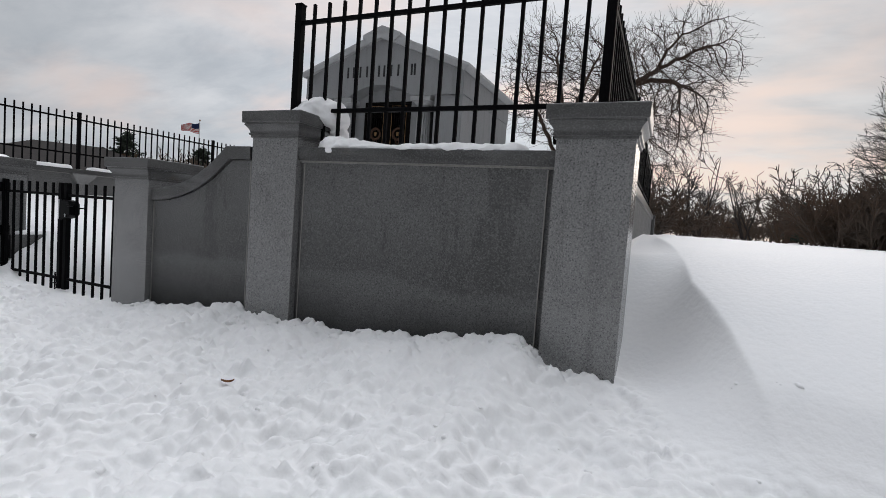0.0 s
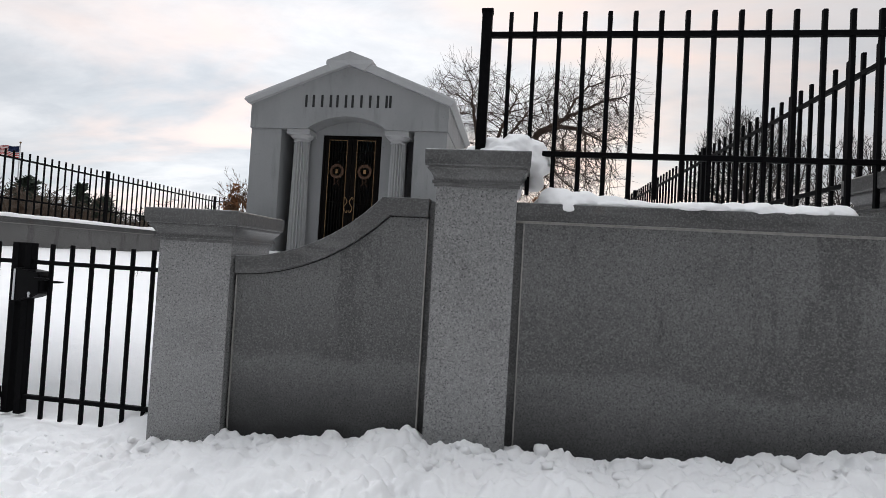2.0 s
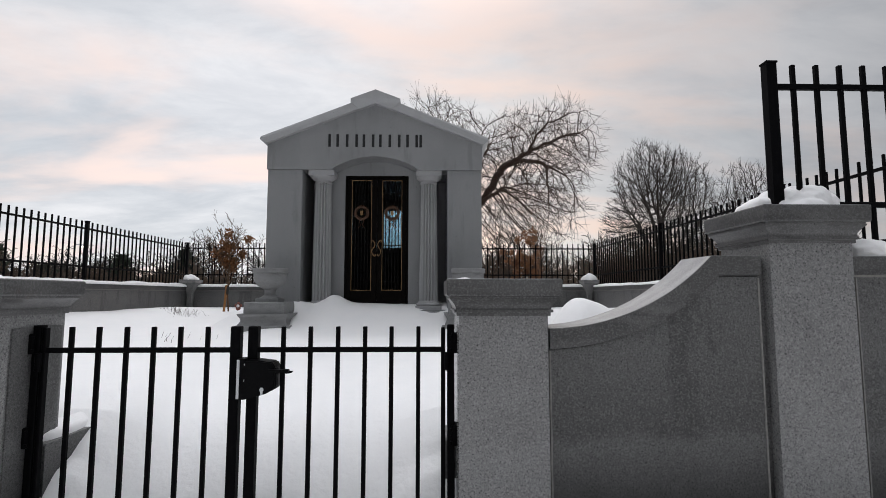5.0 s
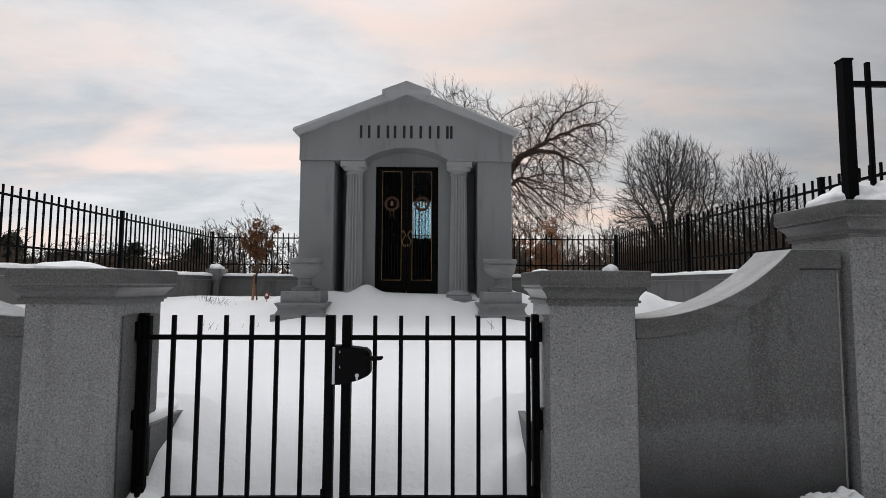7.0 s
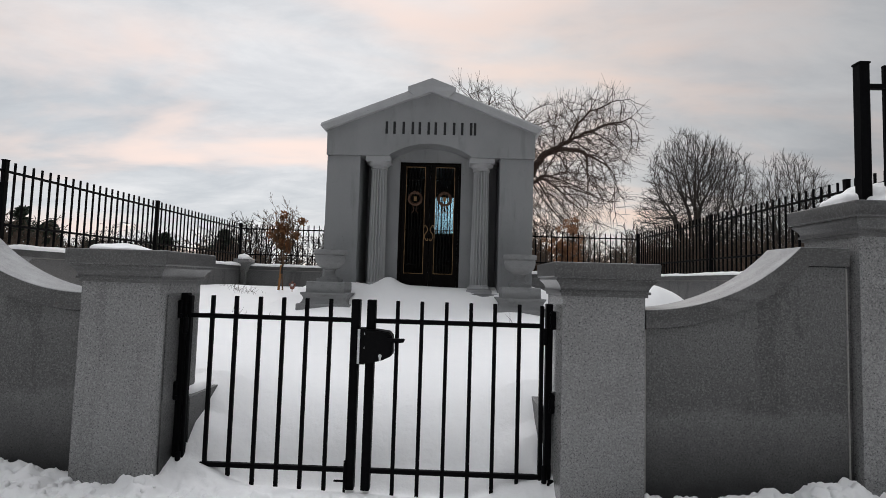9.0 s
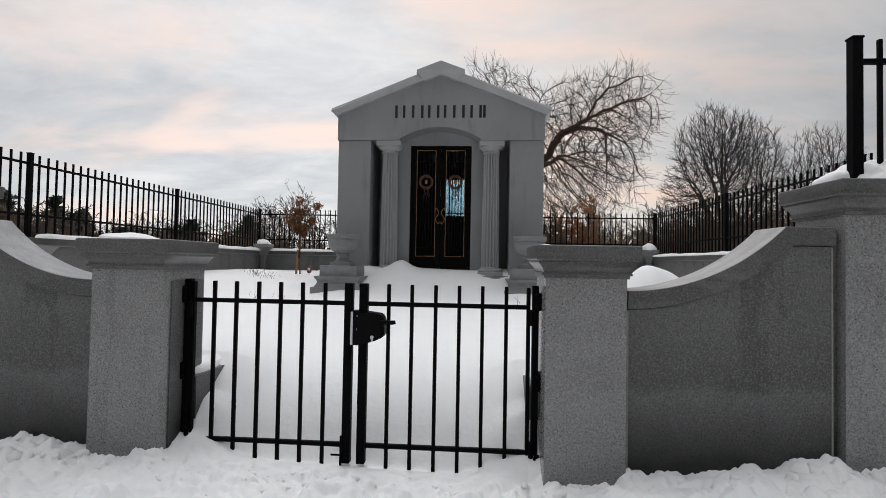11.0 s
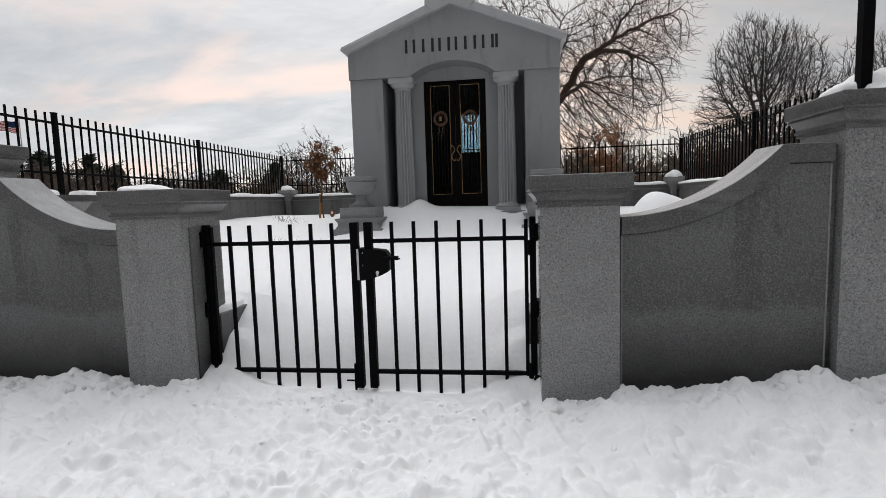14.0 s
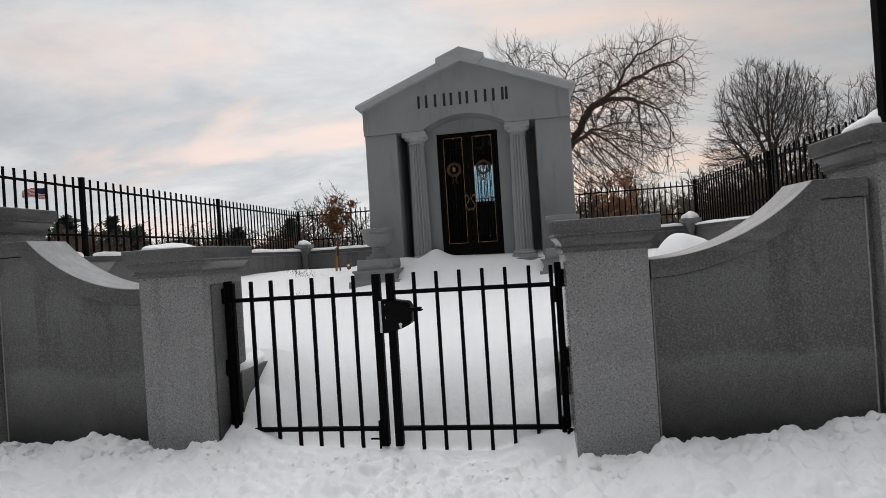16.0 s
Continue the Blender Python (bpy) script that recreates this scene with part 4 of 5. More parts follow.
# ---- urns on stepped pedestals ----
for sx in (1, -1):
    cx, cy = sx * 1.655, 5.93
    ped = thing("pedestal", "stepped grey granite pedestal rising out of the snow", "pedestal", "urn pedestals", at=(cx, cy, 0.3))
    wpart("base_block", add_square_loft(bmesh.new(), [(0.2, 0.45, 0.42), (0.665, 0.45, 0.42), (0.675, 0.44, 0.41)], cx, cy), granite_urn, ped)
    wpart("dado", add_square_loft(bmesh.new(), [(0.674, 0.40, 0.37)] + [(0.69 + 0.14 * t, 0.395 - 0.035 * math.sin(t * math.pi), 0.365 - 0.035 * math.sin(t * math.pi)) for t in np.linspace(0, 1, 7)] + [(0.862, 0.405, 0.375)], cx, cy), granite_urn, ped)
    wpart("top_block", add_square_loft(bmesh.new(), [(0.861, 0.325, 0.30), (0.95, 0.325, 0.30), (1.04, 0.322, 0.297), (1.048, 0.312, 0.288)], cx, cy), granite_urn, ped)
    urn = thing("stone_urn", "wide carved grey stone urn on a stepped pedestal", "urn", "stone urns", at=(cx, cy, 1.047))
    part("foot", add_square_loft(bmesh.new(), [(0.0, 0.185, 0.185), (0.055, 0.185, 0.185), (0.06, 0.178, 0.178)]), granite_urn, urn)
    part("stem", add_lathe(bmesh.new(), [(0.058, 0.165), (0.075, 0.165), (0.085, 0.145), (0.11, 0.105), (0.15, 0.085), (0.185, 0.09), (0.20, 0.105), (0.212, 0.105), (0.22, 0.095)], 36), granite_urn, urn, smooth=True)
    part("bowl", add_lathe(bmesh.new(), [(0.218, 0.10), (0.235, 0.15), (0.27, 0.205), (0.33, 0.25), (0.40, 0.268), (0.455, 0.270), (0.462, 0.262), (0.475, 0.262), (0.482, 0.285), (0.545, 0.290), (0.556, 0.283), (0.556, 0.245), (0.50, 0.235), (0.47, 0.0005)], 44), granite_urn, urn)

# ---- snow lying on the stone ----
for sx in (1, -1):
    snow_ridge((sx * 1.245, 0.36, 0.335), (sx * 1.245, 3.1, 0.345), 0.22, 0.07, 14 + sx, "smooth snow lying on the cheek wall of the steps", 0.15)
snow_ridge((-5.45, 3.80, 1.374), (-5.45, 10.74, 1.37), 0.30, 0.075, 5, "ridge of old snow along the wall coping", 0.15)
snow_ridge((-5.45, 0.60, 1.374), (-5.45, 3.45, 1.37), 0.30, 0.075, 6, "ridge of old snow along the wall coping", 0.15)
snow_ridge((5.45, 0.60, 1.374), (5.45, 10.74, 1.37), 0.30, 0.060, 7, "ridge of old snow along the wall coping", 0.15)
snow_ridge((5.2, 10.98, 1.374), (-5.2, 10.98, 1.37), 0.30, 0.075, 8, "ridge of old snow along the wall coping", 0.15)
snow_pad(-1.56, 0.30, 1.248, 0.17, 0.24, 0.045, 5, "thin pad of snow on the pillar cap")
for sx in (1, -1):
    snow_pad(sx * 5.245, 10.755, 1.555, 0.215, 0.215, 0.12, 6 + sx, "round pad of snow on the flared pilaster")
snow_pad(1.22, 0.52, 1.248, 0.06, 0.06, 0.03, 12, "thin pad of snow on the pillar cap")
snow_blobs([(3.03, 0.43, 1.65, 0.12, 0.13, 0.11), (3.14, 0.40, 1.655, 0.16, 0.17, 0.15), (3.27, 0.38, 1.665, 0.16, 0.18, 0.165), (3.38, 0.40, 1.64, 0.11, 0.16, 0.15), (3.39, 0.46, 1.53, 0.06, 0.10, 0.09), (3.20, 0.24, 1.648, 0.12, 0.10, 0.07)], 3, "lump of thawing snow on the pillar cap")
snow_blobs([(3.52, 0.25, 1.385, 0.13, 0.15, 0.10), (3.64, 0.26, 1.385, 0.16, 0.15, 0.085), (3.80, 0.25, 1.380, 0.16, 0.15, 0.07), (3.57, 0.11, 1.350, 0.05, 0.035, 0.05)], 8, "lump of old snow at the end of the coping")
rng = random.Random(3)
for side_ in (1, -1):
    blobs = [(side_ * (3.95 + 0.125 * k), 0.24 + rng.uniform(-0.02, 0.02), 1.378, 0.12, 0.145 + rng.uniform(-0.02, 0.015), 0.052 + rng.uniform(-0.012, 0.014)) for k in range(9)]
    snow_blobs(blobs, 20 + side_, "ridge of old snow along the wall coping")


# ---- trees ----
def grow(rng, p, d, length, radius, level, cfg, out):
    """A gnarled branch and its offspring, as tube rows by level."""
    n = cfg["segs"][level]
    step = length / n
    end_r = max(radius * cfg.get("taper", 0.35), 0.003)
    last = level == len(cfg["segs"]) - 1
    kids = [] if last else sorted(rng.uniform(cfg["start"][level], 1.0) for _ in range(cfg["kids"][level]))
    k = 0
    for i in range(n):
        g = cfg["gnarl"][level]
        d = (d + Vector((rng.gauss(0, g), rng.gauss(0, g), rng.gauss(0, g))) + Vector((0, 0, cfg["lift"][level]))).normalized()
        q = p + d * step
        f0, f1 = i / n, (i + 1) / n
        out[level].append((*p, *q, radius + (end_r - radius) * f0, radius + (end_r - radius) * f1))
        while k < len(kids) and kids[k] <= f1 + 1e-6:
            axis = d.orthogonal().normalized()
            axis.rotate(Matrix.Rotation(rng.uniform(0, 2 * math.pi), 3, d))
            kd = d.copy()
            kd.rotate(Matrix.Rotation(radians(rng.uniform(*cfg["angle"][level])), 3, axis))
            t = (kids[k] - f0) / (f1 - f0)
            rr = (radius + (end_r - radius) * kids[k]) * cfg["thin"][level]
            kl = length * cfg["ratio"][level] * rng.uniform(0.6, 1.1) * (1.15 - 0.55 * kids[k])
            grow(rng, p.lerp(q, min(max(t, 0), 1)), kd, kl, max(rr, 0.004), level + 1, cfg, out)
            k += 1
        p = q


def colonize(rng, nodes, parents, goals, step, kill, rounds, pull, gnarl):
    """Branches grow step by step towards the free points of a crown, as in space colonisation."""
    P, up, kids = [Vector(n) for n in nodes], list(parents), {}
    A = np.array(goals)
    pos = np.array(nodes, float)
    gap = np.linalg.norm(A[:, None, :] - pos[None], axis=2)
    near, dist = gap.argmin(axis=1), gap.min(axis=1)
    for _ in range(rounds):
        if len(A) < 5:
            break
        to = (A - pos[near]) / np.maximum(dist, 1e-6)[:, None]
        who, back = np.unique(near, return_inverse=True)
        total = np.zeros((len(who), 3))
        np.add.at(total, back, to)
        fresh = []
        for k, v in zip(who, total):
            old = (P[k] - P[up[k]]).normalized() if up[k] >= 0 else Vector((0, 0, 1))
            d = Vector(v)
            if d.length < 1e-4:
                continue
            d = (d.normalized() + old * 0.75 + pull(P[k]) + Vector((rng.gauss(0, gnarl), rng.gauss(0, gnarl), rng.gauss(0, gnarl)))).normalized()
            q = P[k] + d * step
            mine = kids.setdefault(int(k), [])
            if len(mine) > 3 or any((P[m] - q).length < 0.45 * step for m in mine):
                continue
            mine.append(len(P))
            fresh.append(len(P))
            P.append(q)
            up.append(int(k))
        if not fresh:
            break
        pos = np.array([tuple(p) for p in P])
        N = pos[fresh]
        gap = np.sqrt(np.maximum((A * A).sum(axis=1)[:, None] + (N * N).sum(axis=1)[None] - 2 * A @ N.T, 0))
        best, least = np.array(fresh)[gap.argmin(axis=1)], gap.min(axis=1)
        closer = least < dist
        near, dist = np.where(closer, best, near), np.where(closer, least, dist)
        keep = dist > kill
        A, near, dist = A[keep], near[keep], dist[keep]
    return P, up


def crown_points(rng, crown, n, shell):
    """Free points inside a union of ellipsoids, thicker towards the outside."""
    out = []
    sizes = [r[0] * r[1] * r[2] for _, r in crown]
    while len(out) < n:
        c, r = rng.choices(crown, sizes)[0]
        v = Vector((rng.gauss(0, 1), rng.gauss(0, 1), rng.gauss(0, 1))).normalized() * rng.random() ** shell
        out.append((c[0] + v.x * r[0], c[1] + v.y * r[1], c[2] + v.z * r[2]))
    return out


def crown_tree(base, lines, crown, n, seed, mat, label, step=0.16, kill=0.30, tip=0.006, power=2.25, lift=0.0, droop=0.0, spray=2, spray_long=0.45, gnarl=0.16, shell=0.45, least=0.0, radial=0.2, fan=0.3):
    """A tree whose limbs follow given lines and whose branches fill the crown; every shoot ends in a spray of twigs."""
    rng = random.Random(seed)
    nodes, parents = [], []
    for line in lines:
        pts = [Vector(p) for p in line]
        last = -1
        if nodes:
            last = min(range(len(nodes)), key=lambda k: (nodes[k] - pts[0]).length)
        else:
            nodes.append(pts[0])
            parents.append(-1)
            last = 0
        for i in range(len(pts) - 1):
            a, b, c, e = pts[max(i - 1, 0)], pts[i], pts[i + 1], pts[min(i + 2, len(pts) - 1)]
            m = max(2, int((c - b).length / (step * 1.3)))
            for k in range(1, m + 1):
                t = k / m
                p = 0.5 * ((2 * b) + (c - a) * t + (2 * a - 5 * b + 4 * c - e) * t * t + (3 * b - a - 3 * c + e) * t ** 3)
                nodes.append(p + Vector((rng.gauss(0, 0.03), rng.gauss(0, 0.03), rng.gauss(0, 0.03))))
                parents.append(last)
                last = len(nodes) - 1
    heart = Vector(crown[0][0])

    def pull(p):
        out = p - heart
        flat = Vector((out.x, out.y, 0))
        return out.normalized() * radial + Vector((0, 0, lift if out.z > 0 else lift - droop)) if flat.length > 0.1 else Vector((0, 0, lift))

    P, up = colonize(rng, [tuple(p) for p in nodes], parents, crown_points(rng, crown, n, shell), step, kill, 90, pull, gnarl)
    load = [0.0] * len(P)
    tips = [True] * len(P)
    for k in range(len(P) - 1, 0, -1):
        if load[k] == 0.0:
            load[k] = tip ** power
        else:
            load[k] *= 1.004
        load[up[k]] += load[k]
        tips[up[k]] = False
    rad = [v ** (1 / power) for v in load]
    base = Vector(base)
    rows = [[], [], []]
    top = rad[0]
    for k in range(1, len(P)):
        a, b = P[up[k]] - base, P[k] - base
        r0, r1 = min(rad[up[k]], rad[k] * 1.5), rad[k]
        level = 0 if r1 > 0.14 * top else 1
        rows[level].append((*a, *b, max(r0, least), max(r1, least)))
        if r1 < 3.2 * tip:
            d0 = (P[k] - P[up[k]]).normalized()
            for _ in range(spray + 2 if tips[k] else (1 if rng.random() < 0.55 * spray else 0)):
                d = (d0 * rng.uniform(0.6, 1.2) + Vector((rng.gauss(0, fan), rng.gauss(0, fan), rng.gauss(0, fan))) + pull(P[k])).normalized()
                p, r, long = b, tip * 0.85, spray_long * rng.uniform(0.5, 1.25)
                for i in range(3):
                    d = (d + Vector((rng.gauss(0, 0.10), rng.gauss(0, 0.10), rng.gauss(0, 0.10) + lift * 0.4))).normalized()
                    q = p + d * long / 3
                    rows[2].append((*p, *q, max(r, least), max(r * 0.78, least * 0.8)))
                    p, r = q, r * 0.78
    root = thing("bare_tree", label, "tree", "bare trees", at=tuple(base))
    for name, r, sides in (("trunk", rows[0], 9), ("branch", rows[1], 4), ("twig", rows[2], 3)):
        part(name, tubes(name, np.array(r), sides, mat), mat, root, smooth=sides > 5)
    return root


def placed(c, k, pts):
    """Points drawn apart from c by the factor k."""
    return [tuple(c[i] + k * (p[i] - c[i]) for i in range(3)) for p in pts]


C, K = (0.745, -2.96, 1.15), 1.105
H = (1.7, 16.2, 3.2)
spread = [[(1.8, 16.2, 0.5), (1.72, 16.2, 1.8), H],
          [H, (3.15, 16.0, 5.0), (3.8, 16.0, 6.0), (4.6, 16.0, 6.5), (5.1, 15.8, 7.3), (5.8, 15.7, 7.8), (6.7, 15.6, 8.05)],
          [(4.0, 16.0, 6.15), (4.8, 16.3, 6.3), (5.6, 16.4, 6.1)],
          [H, (2.6, 15.7, 4.3), (3.6, 15.4, 5.0)],
          [H, (2.4, 16.6, 5.5), (3.3, 17.0, 7.0)], [H, (1.5, 16.2, 5.5), (1.2, 16.0, 7.3)],
          [H, (2.2, 15.5, 5.5), (2.9, 15.2, 7.0)], [H, (0.7, 16.5, 5.0), (-0.1, 16.6, 6.6)],
          [(4.6, 16.0, 6.5), (5.8, 15.6, 7.0), (6.9, 15.5, 7.3)]]
hull = [((4.5, 16.0, 5.9), (2.4, 2.6, 2.1)), ((1.3, 16.2, 6.3), (2.1, 2.2, 2.4)), ((5.9, 15.8, 6.7), (1.5, 1.7, 1.7)), ((4.7, 15.6, 4.2), (1.9, 2.0, 1.3)), ((3.7, 16.3, 4.9), (1.7, 2.0, 1.7))]
hull = [(placed(C, K, [c])[0], tuple(K * v for v in r)) for c, r in hull]
crown_tree(placed(C, K, [(1.8, 16.2, 0.85)])[0], [placed(C, K, line) for line in spread], hull, 6400, 21, bark_warm, "large bare spreading tree with reddish twigs behind the railing", step=0.15, kill=0.23, tip=0.0082, power=2.15, lift=0.14, droop=0.20, spray=1, spray_long=0.64, gnarl=0.09, shell=0.45, radial=0.22, fan=0.34)
B = (29.66, 58.0, 0.7)
forks = [[B, (29.6, 58, 3.2), (29.5, 58, 4.6)]]
for k in range(9):
    a = k * 2.4
    w = 1.2 + 1.6 * (k % 3)
    forks.append([(29.5, 58, 4.0 + 0.08 * k), (29.4 + 0.55 * w * math.cos(a), 58 + 0.55 * w * math.sin(a), 6.6), (29.2 + w * math.cos(a), 58 + w * math.sin(a), 9.6 + 0.3 * (k % 4))])
forks.append([(29.5, 58, 3.6), (27.3, 57.4, 5.0), (25.4, 57.0, 7.4)])
crown_tree(B, forks, [((28.4, 58, 14.0), (4.8, 4.6, 5.8)), ((31.6, 58.4, 13.2), (4.0, 4.4, 5.3)), ((25.5, 57.5, 9.4), (3.5, 3.4, 3.7)), ((33.6, 58, 10.4), (2.7, 3.0, 4.2))], 7600, 33, bark, "large bare round-crowned tree beyond the railing", step=0.32, kill=0.46, tip=0.0190, power=2.1, lift=0.20, spray=2, spray_long=1.0, radial=0.34, fan=0.26, gnarl=0.10, shell=0.52, least=0.011)
B = (44.9, 65.6, 0.7)
forks = [[B, (44.9, 65.6, 4.0)]]
for k in range(7):
    a = k * 2.4
    forks.append([(44.9, 65.6, 3.6), (44.9 + 1.2 * math.cos(a), 65.6 + 1.2 * math.sin(a), 7.0), (44.9 + 2.2 * math.cos(a), 65.6 + 2.2 * math.sin(a), 11.0 + 0.5 * (k % 3))])
crown_tree(B, forks, [((44.9, 65.6, 12.4), (4.6, 4.6, 6.8)), ((48.6, 66, 9.6), (3.0, 3.0, 4.4))], 2800, 41, bark, "bare grey tree farther off beyond the railing", step=0.38, kill=0.58, tip=0.021, power=2.2, lift=0.30, spray=2, spray_long=1.15, radial=0.25, fan=0.24, gnarl=0.09, shell=0.40, least=0.012)

# woods and brush in the distance, far past counting
LOW = dict(segs=[5, 3, 2], kids=[7, 6, 0], start=[0.15, 0.1, 0], gnarl=[0.09, 0.14, 0.18], lift=[0.03, 0.03, 0.02], angle=[(20, 50), (20, 60), (0, 1)], ratio=[0.50, 0.52, 0.5], thin=[0.55, 0.6, 0.6], taper=0.25)


def brush_rows(seed, height, stems, lean, thick):
    rng = random.Random(seed)
    out = [[], [], []]
    for _ in range(stems):
        a = rng.uniform(0, 2 * math.pi)
        d = Vector((lean * math.cos(a), lean * math.sin(a), 1)).normalized()
        grow(rng, Vector((rng.gauss(0, 0.12 * height * lean), rng.gauss(0, 0.12 * height * lean), -0.2)), d, height * rng.uniform(0.7, 1.0), thick, 0, LOW, out)
    return np.array(sum(out, []))


def woods(name, places, variants, mat, label, least=0.015):
    rows = []
    rng = random.Random(len(places))
    for x, y, s in places:
        v = variants[rng.randrange(len(variants))].copy()
        a = rng.uniform(0, 2 * math.pi)
        c, sn = math.cos(a), math.sin(a)
        for o in (0, 3):
            px, py = v[:, o].copy(), v[:, o + 1].copy()
            v[:, o], v[:, o + 1] = (px * c - py * sn) * s + x, (px * sn + py * c) * s + y
            v[:, o + 2] = v[:, o + 2] * s + float(ground_height(x, y)) - 0.1
        v[:, 6:8] = np.maximum(v[:, 6:8] * s, least)
        rows.append(v)
    ob = part(name, tubes(name, np.concatenate(rows), 3, mat), mat)
    return tagged(ob, label, "woods", kind="stuff")


def polar(az, dist):
    return math.sin(radians(az)) * dist, math.cos(radians(az)) * dist


shrub_kinds = [brush_rows(100 + i, 3.2, 6, 0.55, 0.045) for i in range(4)]
tree_kinds = [brush_rows(200 + i, 8.0, 4, 0.40, 0.12) for i in range(4)]
rng = random.Random(77)
low_places, high_places = [], []
for _ in range(130):
    az = rng.uniform(-75, 62)
    dist = rng.uniform(62, 95) if az > -12 else rng.uniform(48, 85)
    low_places.append((*polar(az, dist), rng.uniform(0.6, 1.15)))
for _ in range(64):
    az = rng.uniform(-64, -24)
    high_places.append((*polar(az, rng.uniform(60, 85)), rng.uniform(0.40, 0.75)))
for _ in range(210):
    low_places.append((*polar(rng.uniform(-68, -22), rng.uniform(46, 66)), rng.uniform(0.55, 1.0)))
for _ in range(70):
    az = rng.uniform(-72, 62)
    high_places.append((*polar(az, rng.uniform(70, 110)), rng.uniform(0.40, 0.72)))
# denser brush past the open field on the east side
for _ in range(120):
    low_places.append((*polar(rng.uniform(2, 50), rng.uniform(60, 80)), rng.uniform(0.5, 1.15)))
for _ in range(8):
    high_places.append((*polar(rng.uniform(2, 24), rng.uniform(58, 74)), rng.uniform(0.75, 1.0)))
for az, dist, s in ((-15, 42, 0.6), (12, 27, 0.55), (10, 31, 0.6), (13, 34, 0.7), (16, 42, 0.7), (22, 45, 0.8), (36, 40, 0.8), (30, 48, 0.9)):
    high_places.append((*polar(az, dist), s))
for x, y, s in ((-18.7, 45, 0.86), (-21.2, 45, 0.80), (-17.6, 46, 0.80), (-14.2, 45, 0.74), (-13.0, 47, 0.68), (-23.2, 46, 0.72), (-20.0, 47, 0.8), (-15.6, 46, 0.7), (-35.3, 50, 0.72), (-39.0, 52, 0.55), (-52.0, 50, 0.8), (-58.0, 52, 0.85)):
    high_places.append((x, y, s))
for x, y, s in ((3.2, 17.5, 0.5), (4.6, 18.5, 0.55), (5.4, 20, 0.6), (6.6, 22, 0.6), (3.8, 20, 0.55), (7.6, 26, 0.7), (5.2, 24, 0.7)):
    low_places.append((x, y, s))
for az, dist, s in ((-25.0, 33, 0.95), (-26.8, 31, 0.9), (-24.6, 35, 0.8), (-22, 36, 0.65), (-19, 37, 0.65), (-16, 36, 0.6), (11, 24, 0.95), (12.5, 25, 0.9), (9.5, 26, 0.9), (33, 33, 1.3), (28, 34, 1.2), (38, 33, 1.4), (24, 36, 1.2), (20, 38, 1.2), (22, 40, 1.3), (26, 39, 1.3), (27.5, 38, 1.2), (30, 38, 1.3), (31.5, 37, 1.3), (34.5, 36, 1.4), (36, 36, 1.4), (40, 36, 1.5), (43, 36, 1.5), (18, 42, 1.2), (16, 44, 1.1), (14, 46, 1.0)):
    low_places.append((*polar(az, dist), s))
for _ in range(30):
    low_places.append((-31.0 + rng.gauss(0, 2.4), 28.0 + rng.gauss(0, 1.6), rng.uniform(0.9, 1.3)))
# thicket under the big trees on the east side
for _ in range(95):
    low_places.append((*polar(rng.uniform(23, 45), rng.uniform(34, 54)), rng.uniform(0.7, 1.6)))
for _ in range(22):
    high_places.append((*polar(rng.uniform(26, 42), rng.uniform(44, 58)), rng.uniform(0.6, 0.95)))
woods("far_brush", low_places, shrub_kinds, twig_far, "brown leafless brush along the far edge of the field", 0.024)
woods("far_trees", high_places, tree_kinds, bark, "thin line of bare grey trees in the distance", 0.020)


def conifer(x, y, height, spread, seed):
    rng = random.Random(seed)
    z0 = float(ground_height(x, y)) - 0.1
    root = thing("conifer", "dark evergreen tree standing in the distance", "tree", "evergreens", at=(x, y, z0))
    part("trunk", add_lathe(bmesh.new(), [(0, 0.16), (height * 0.9, 0.03)], 8), bark, root)
    verts, faces = [], []
    for b in range(46):
        t = (b + rng.random()) / 46
        z, a = height * (0.10 + 0.86 * t), b * 2.39996 + rng.uniform(-0.5, 0.5)
        long = spread * (1.05 * (1 - t) ** 0.75 + 0.06) * rng.uniform(0.45, 1.1)
        way = Vector((math.cos(a), math.sin(a), rng.uniform(-0.12, 0.22)))
        for k in range(64):
            q = long * math.sqrt(rng.random())
            w = 0.10 + 0.16 * q
            c = way * q + Vector((rng.gauss(0, w), rng.gauss(0, w), z + rng.gauss(0, 0.09 + 0.03 * q) - 0.10 * q))
            o = (way + Vector((rng.gauss(0, 0.5), rng.gauss(0, 0.5), rng.gauss(0.1, 0.4)))).normalized() * rng.uniform(0.16, 0.36)
            s = o.orthogonal().normalized() * rng.uniform(0.05, 0.11)
            u = Vector((0, 0, rng.uniform(0.03, 0.08)))
            i = len(verts)
            verts += [tuple(c - s), tuple(c + s), tuple(c + o), tuple(c + o * 0.4 + u)]
            faces += [(i, i + 1, i + 2), (i, i + 3, i + 2), (i + 1, i + 2, i + 3)]
    part("crown", quads_mesh("crown", verts, faces, needle), needle, root)


for x, y, h, s, k in ((-35.8, 37.9, 5.6, 2.1, 1), (-33.6, 38.1, 4.5, 1.6, 2), (-39.0, 27.3, 5.9, 2.1, 3), (-27.8, 45, 4.2, 1.8, 4), (-38.6, 50, 3.6, 2.8, 5), (-21.9, 45, 4.7, 2.1, 6), (-31.6, 29.0, 4.7, 2.4, 7), (16.4, 47.0, 3.6, 1.1, 8)):
    conifer(x, y, h, s, k)


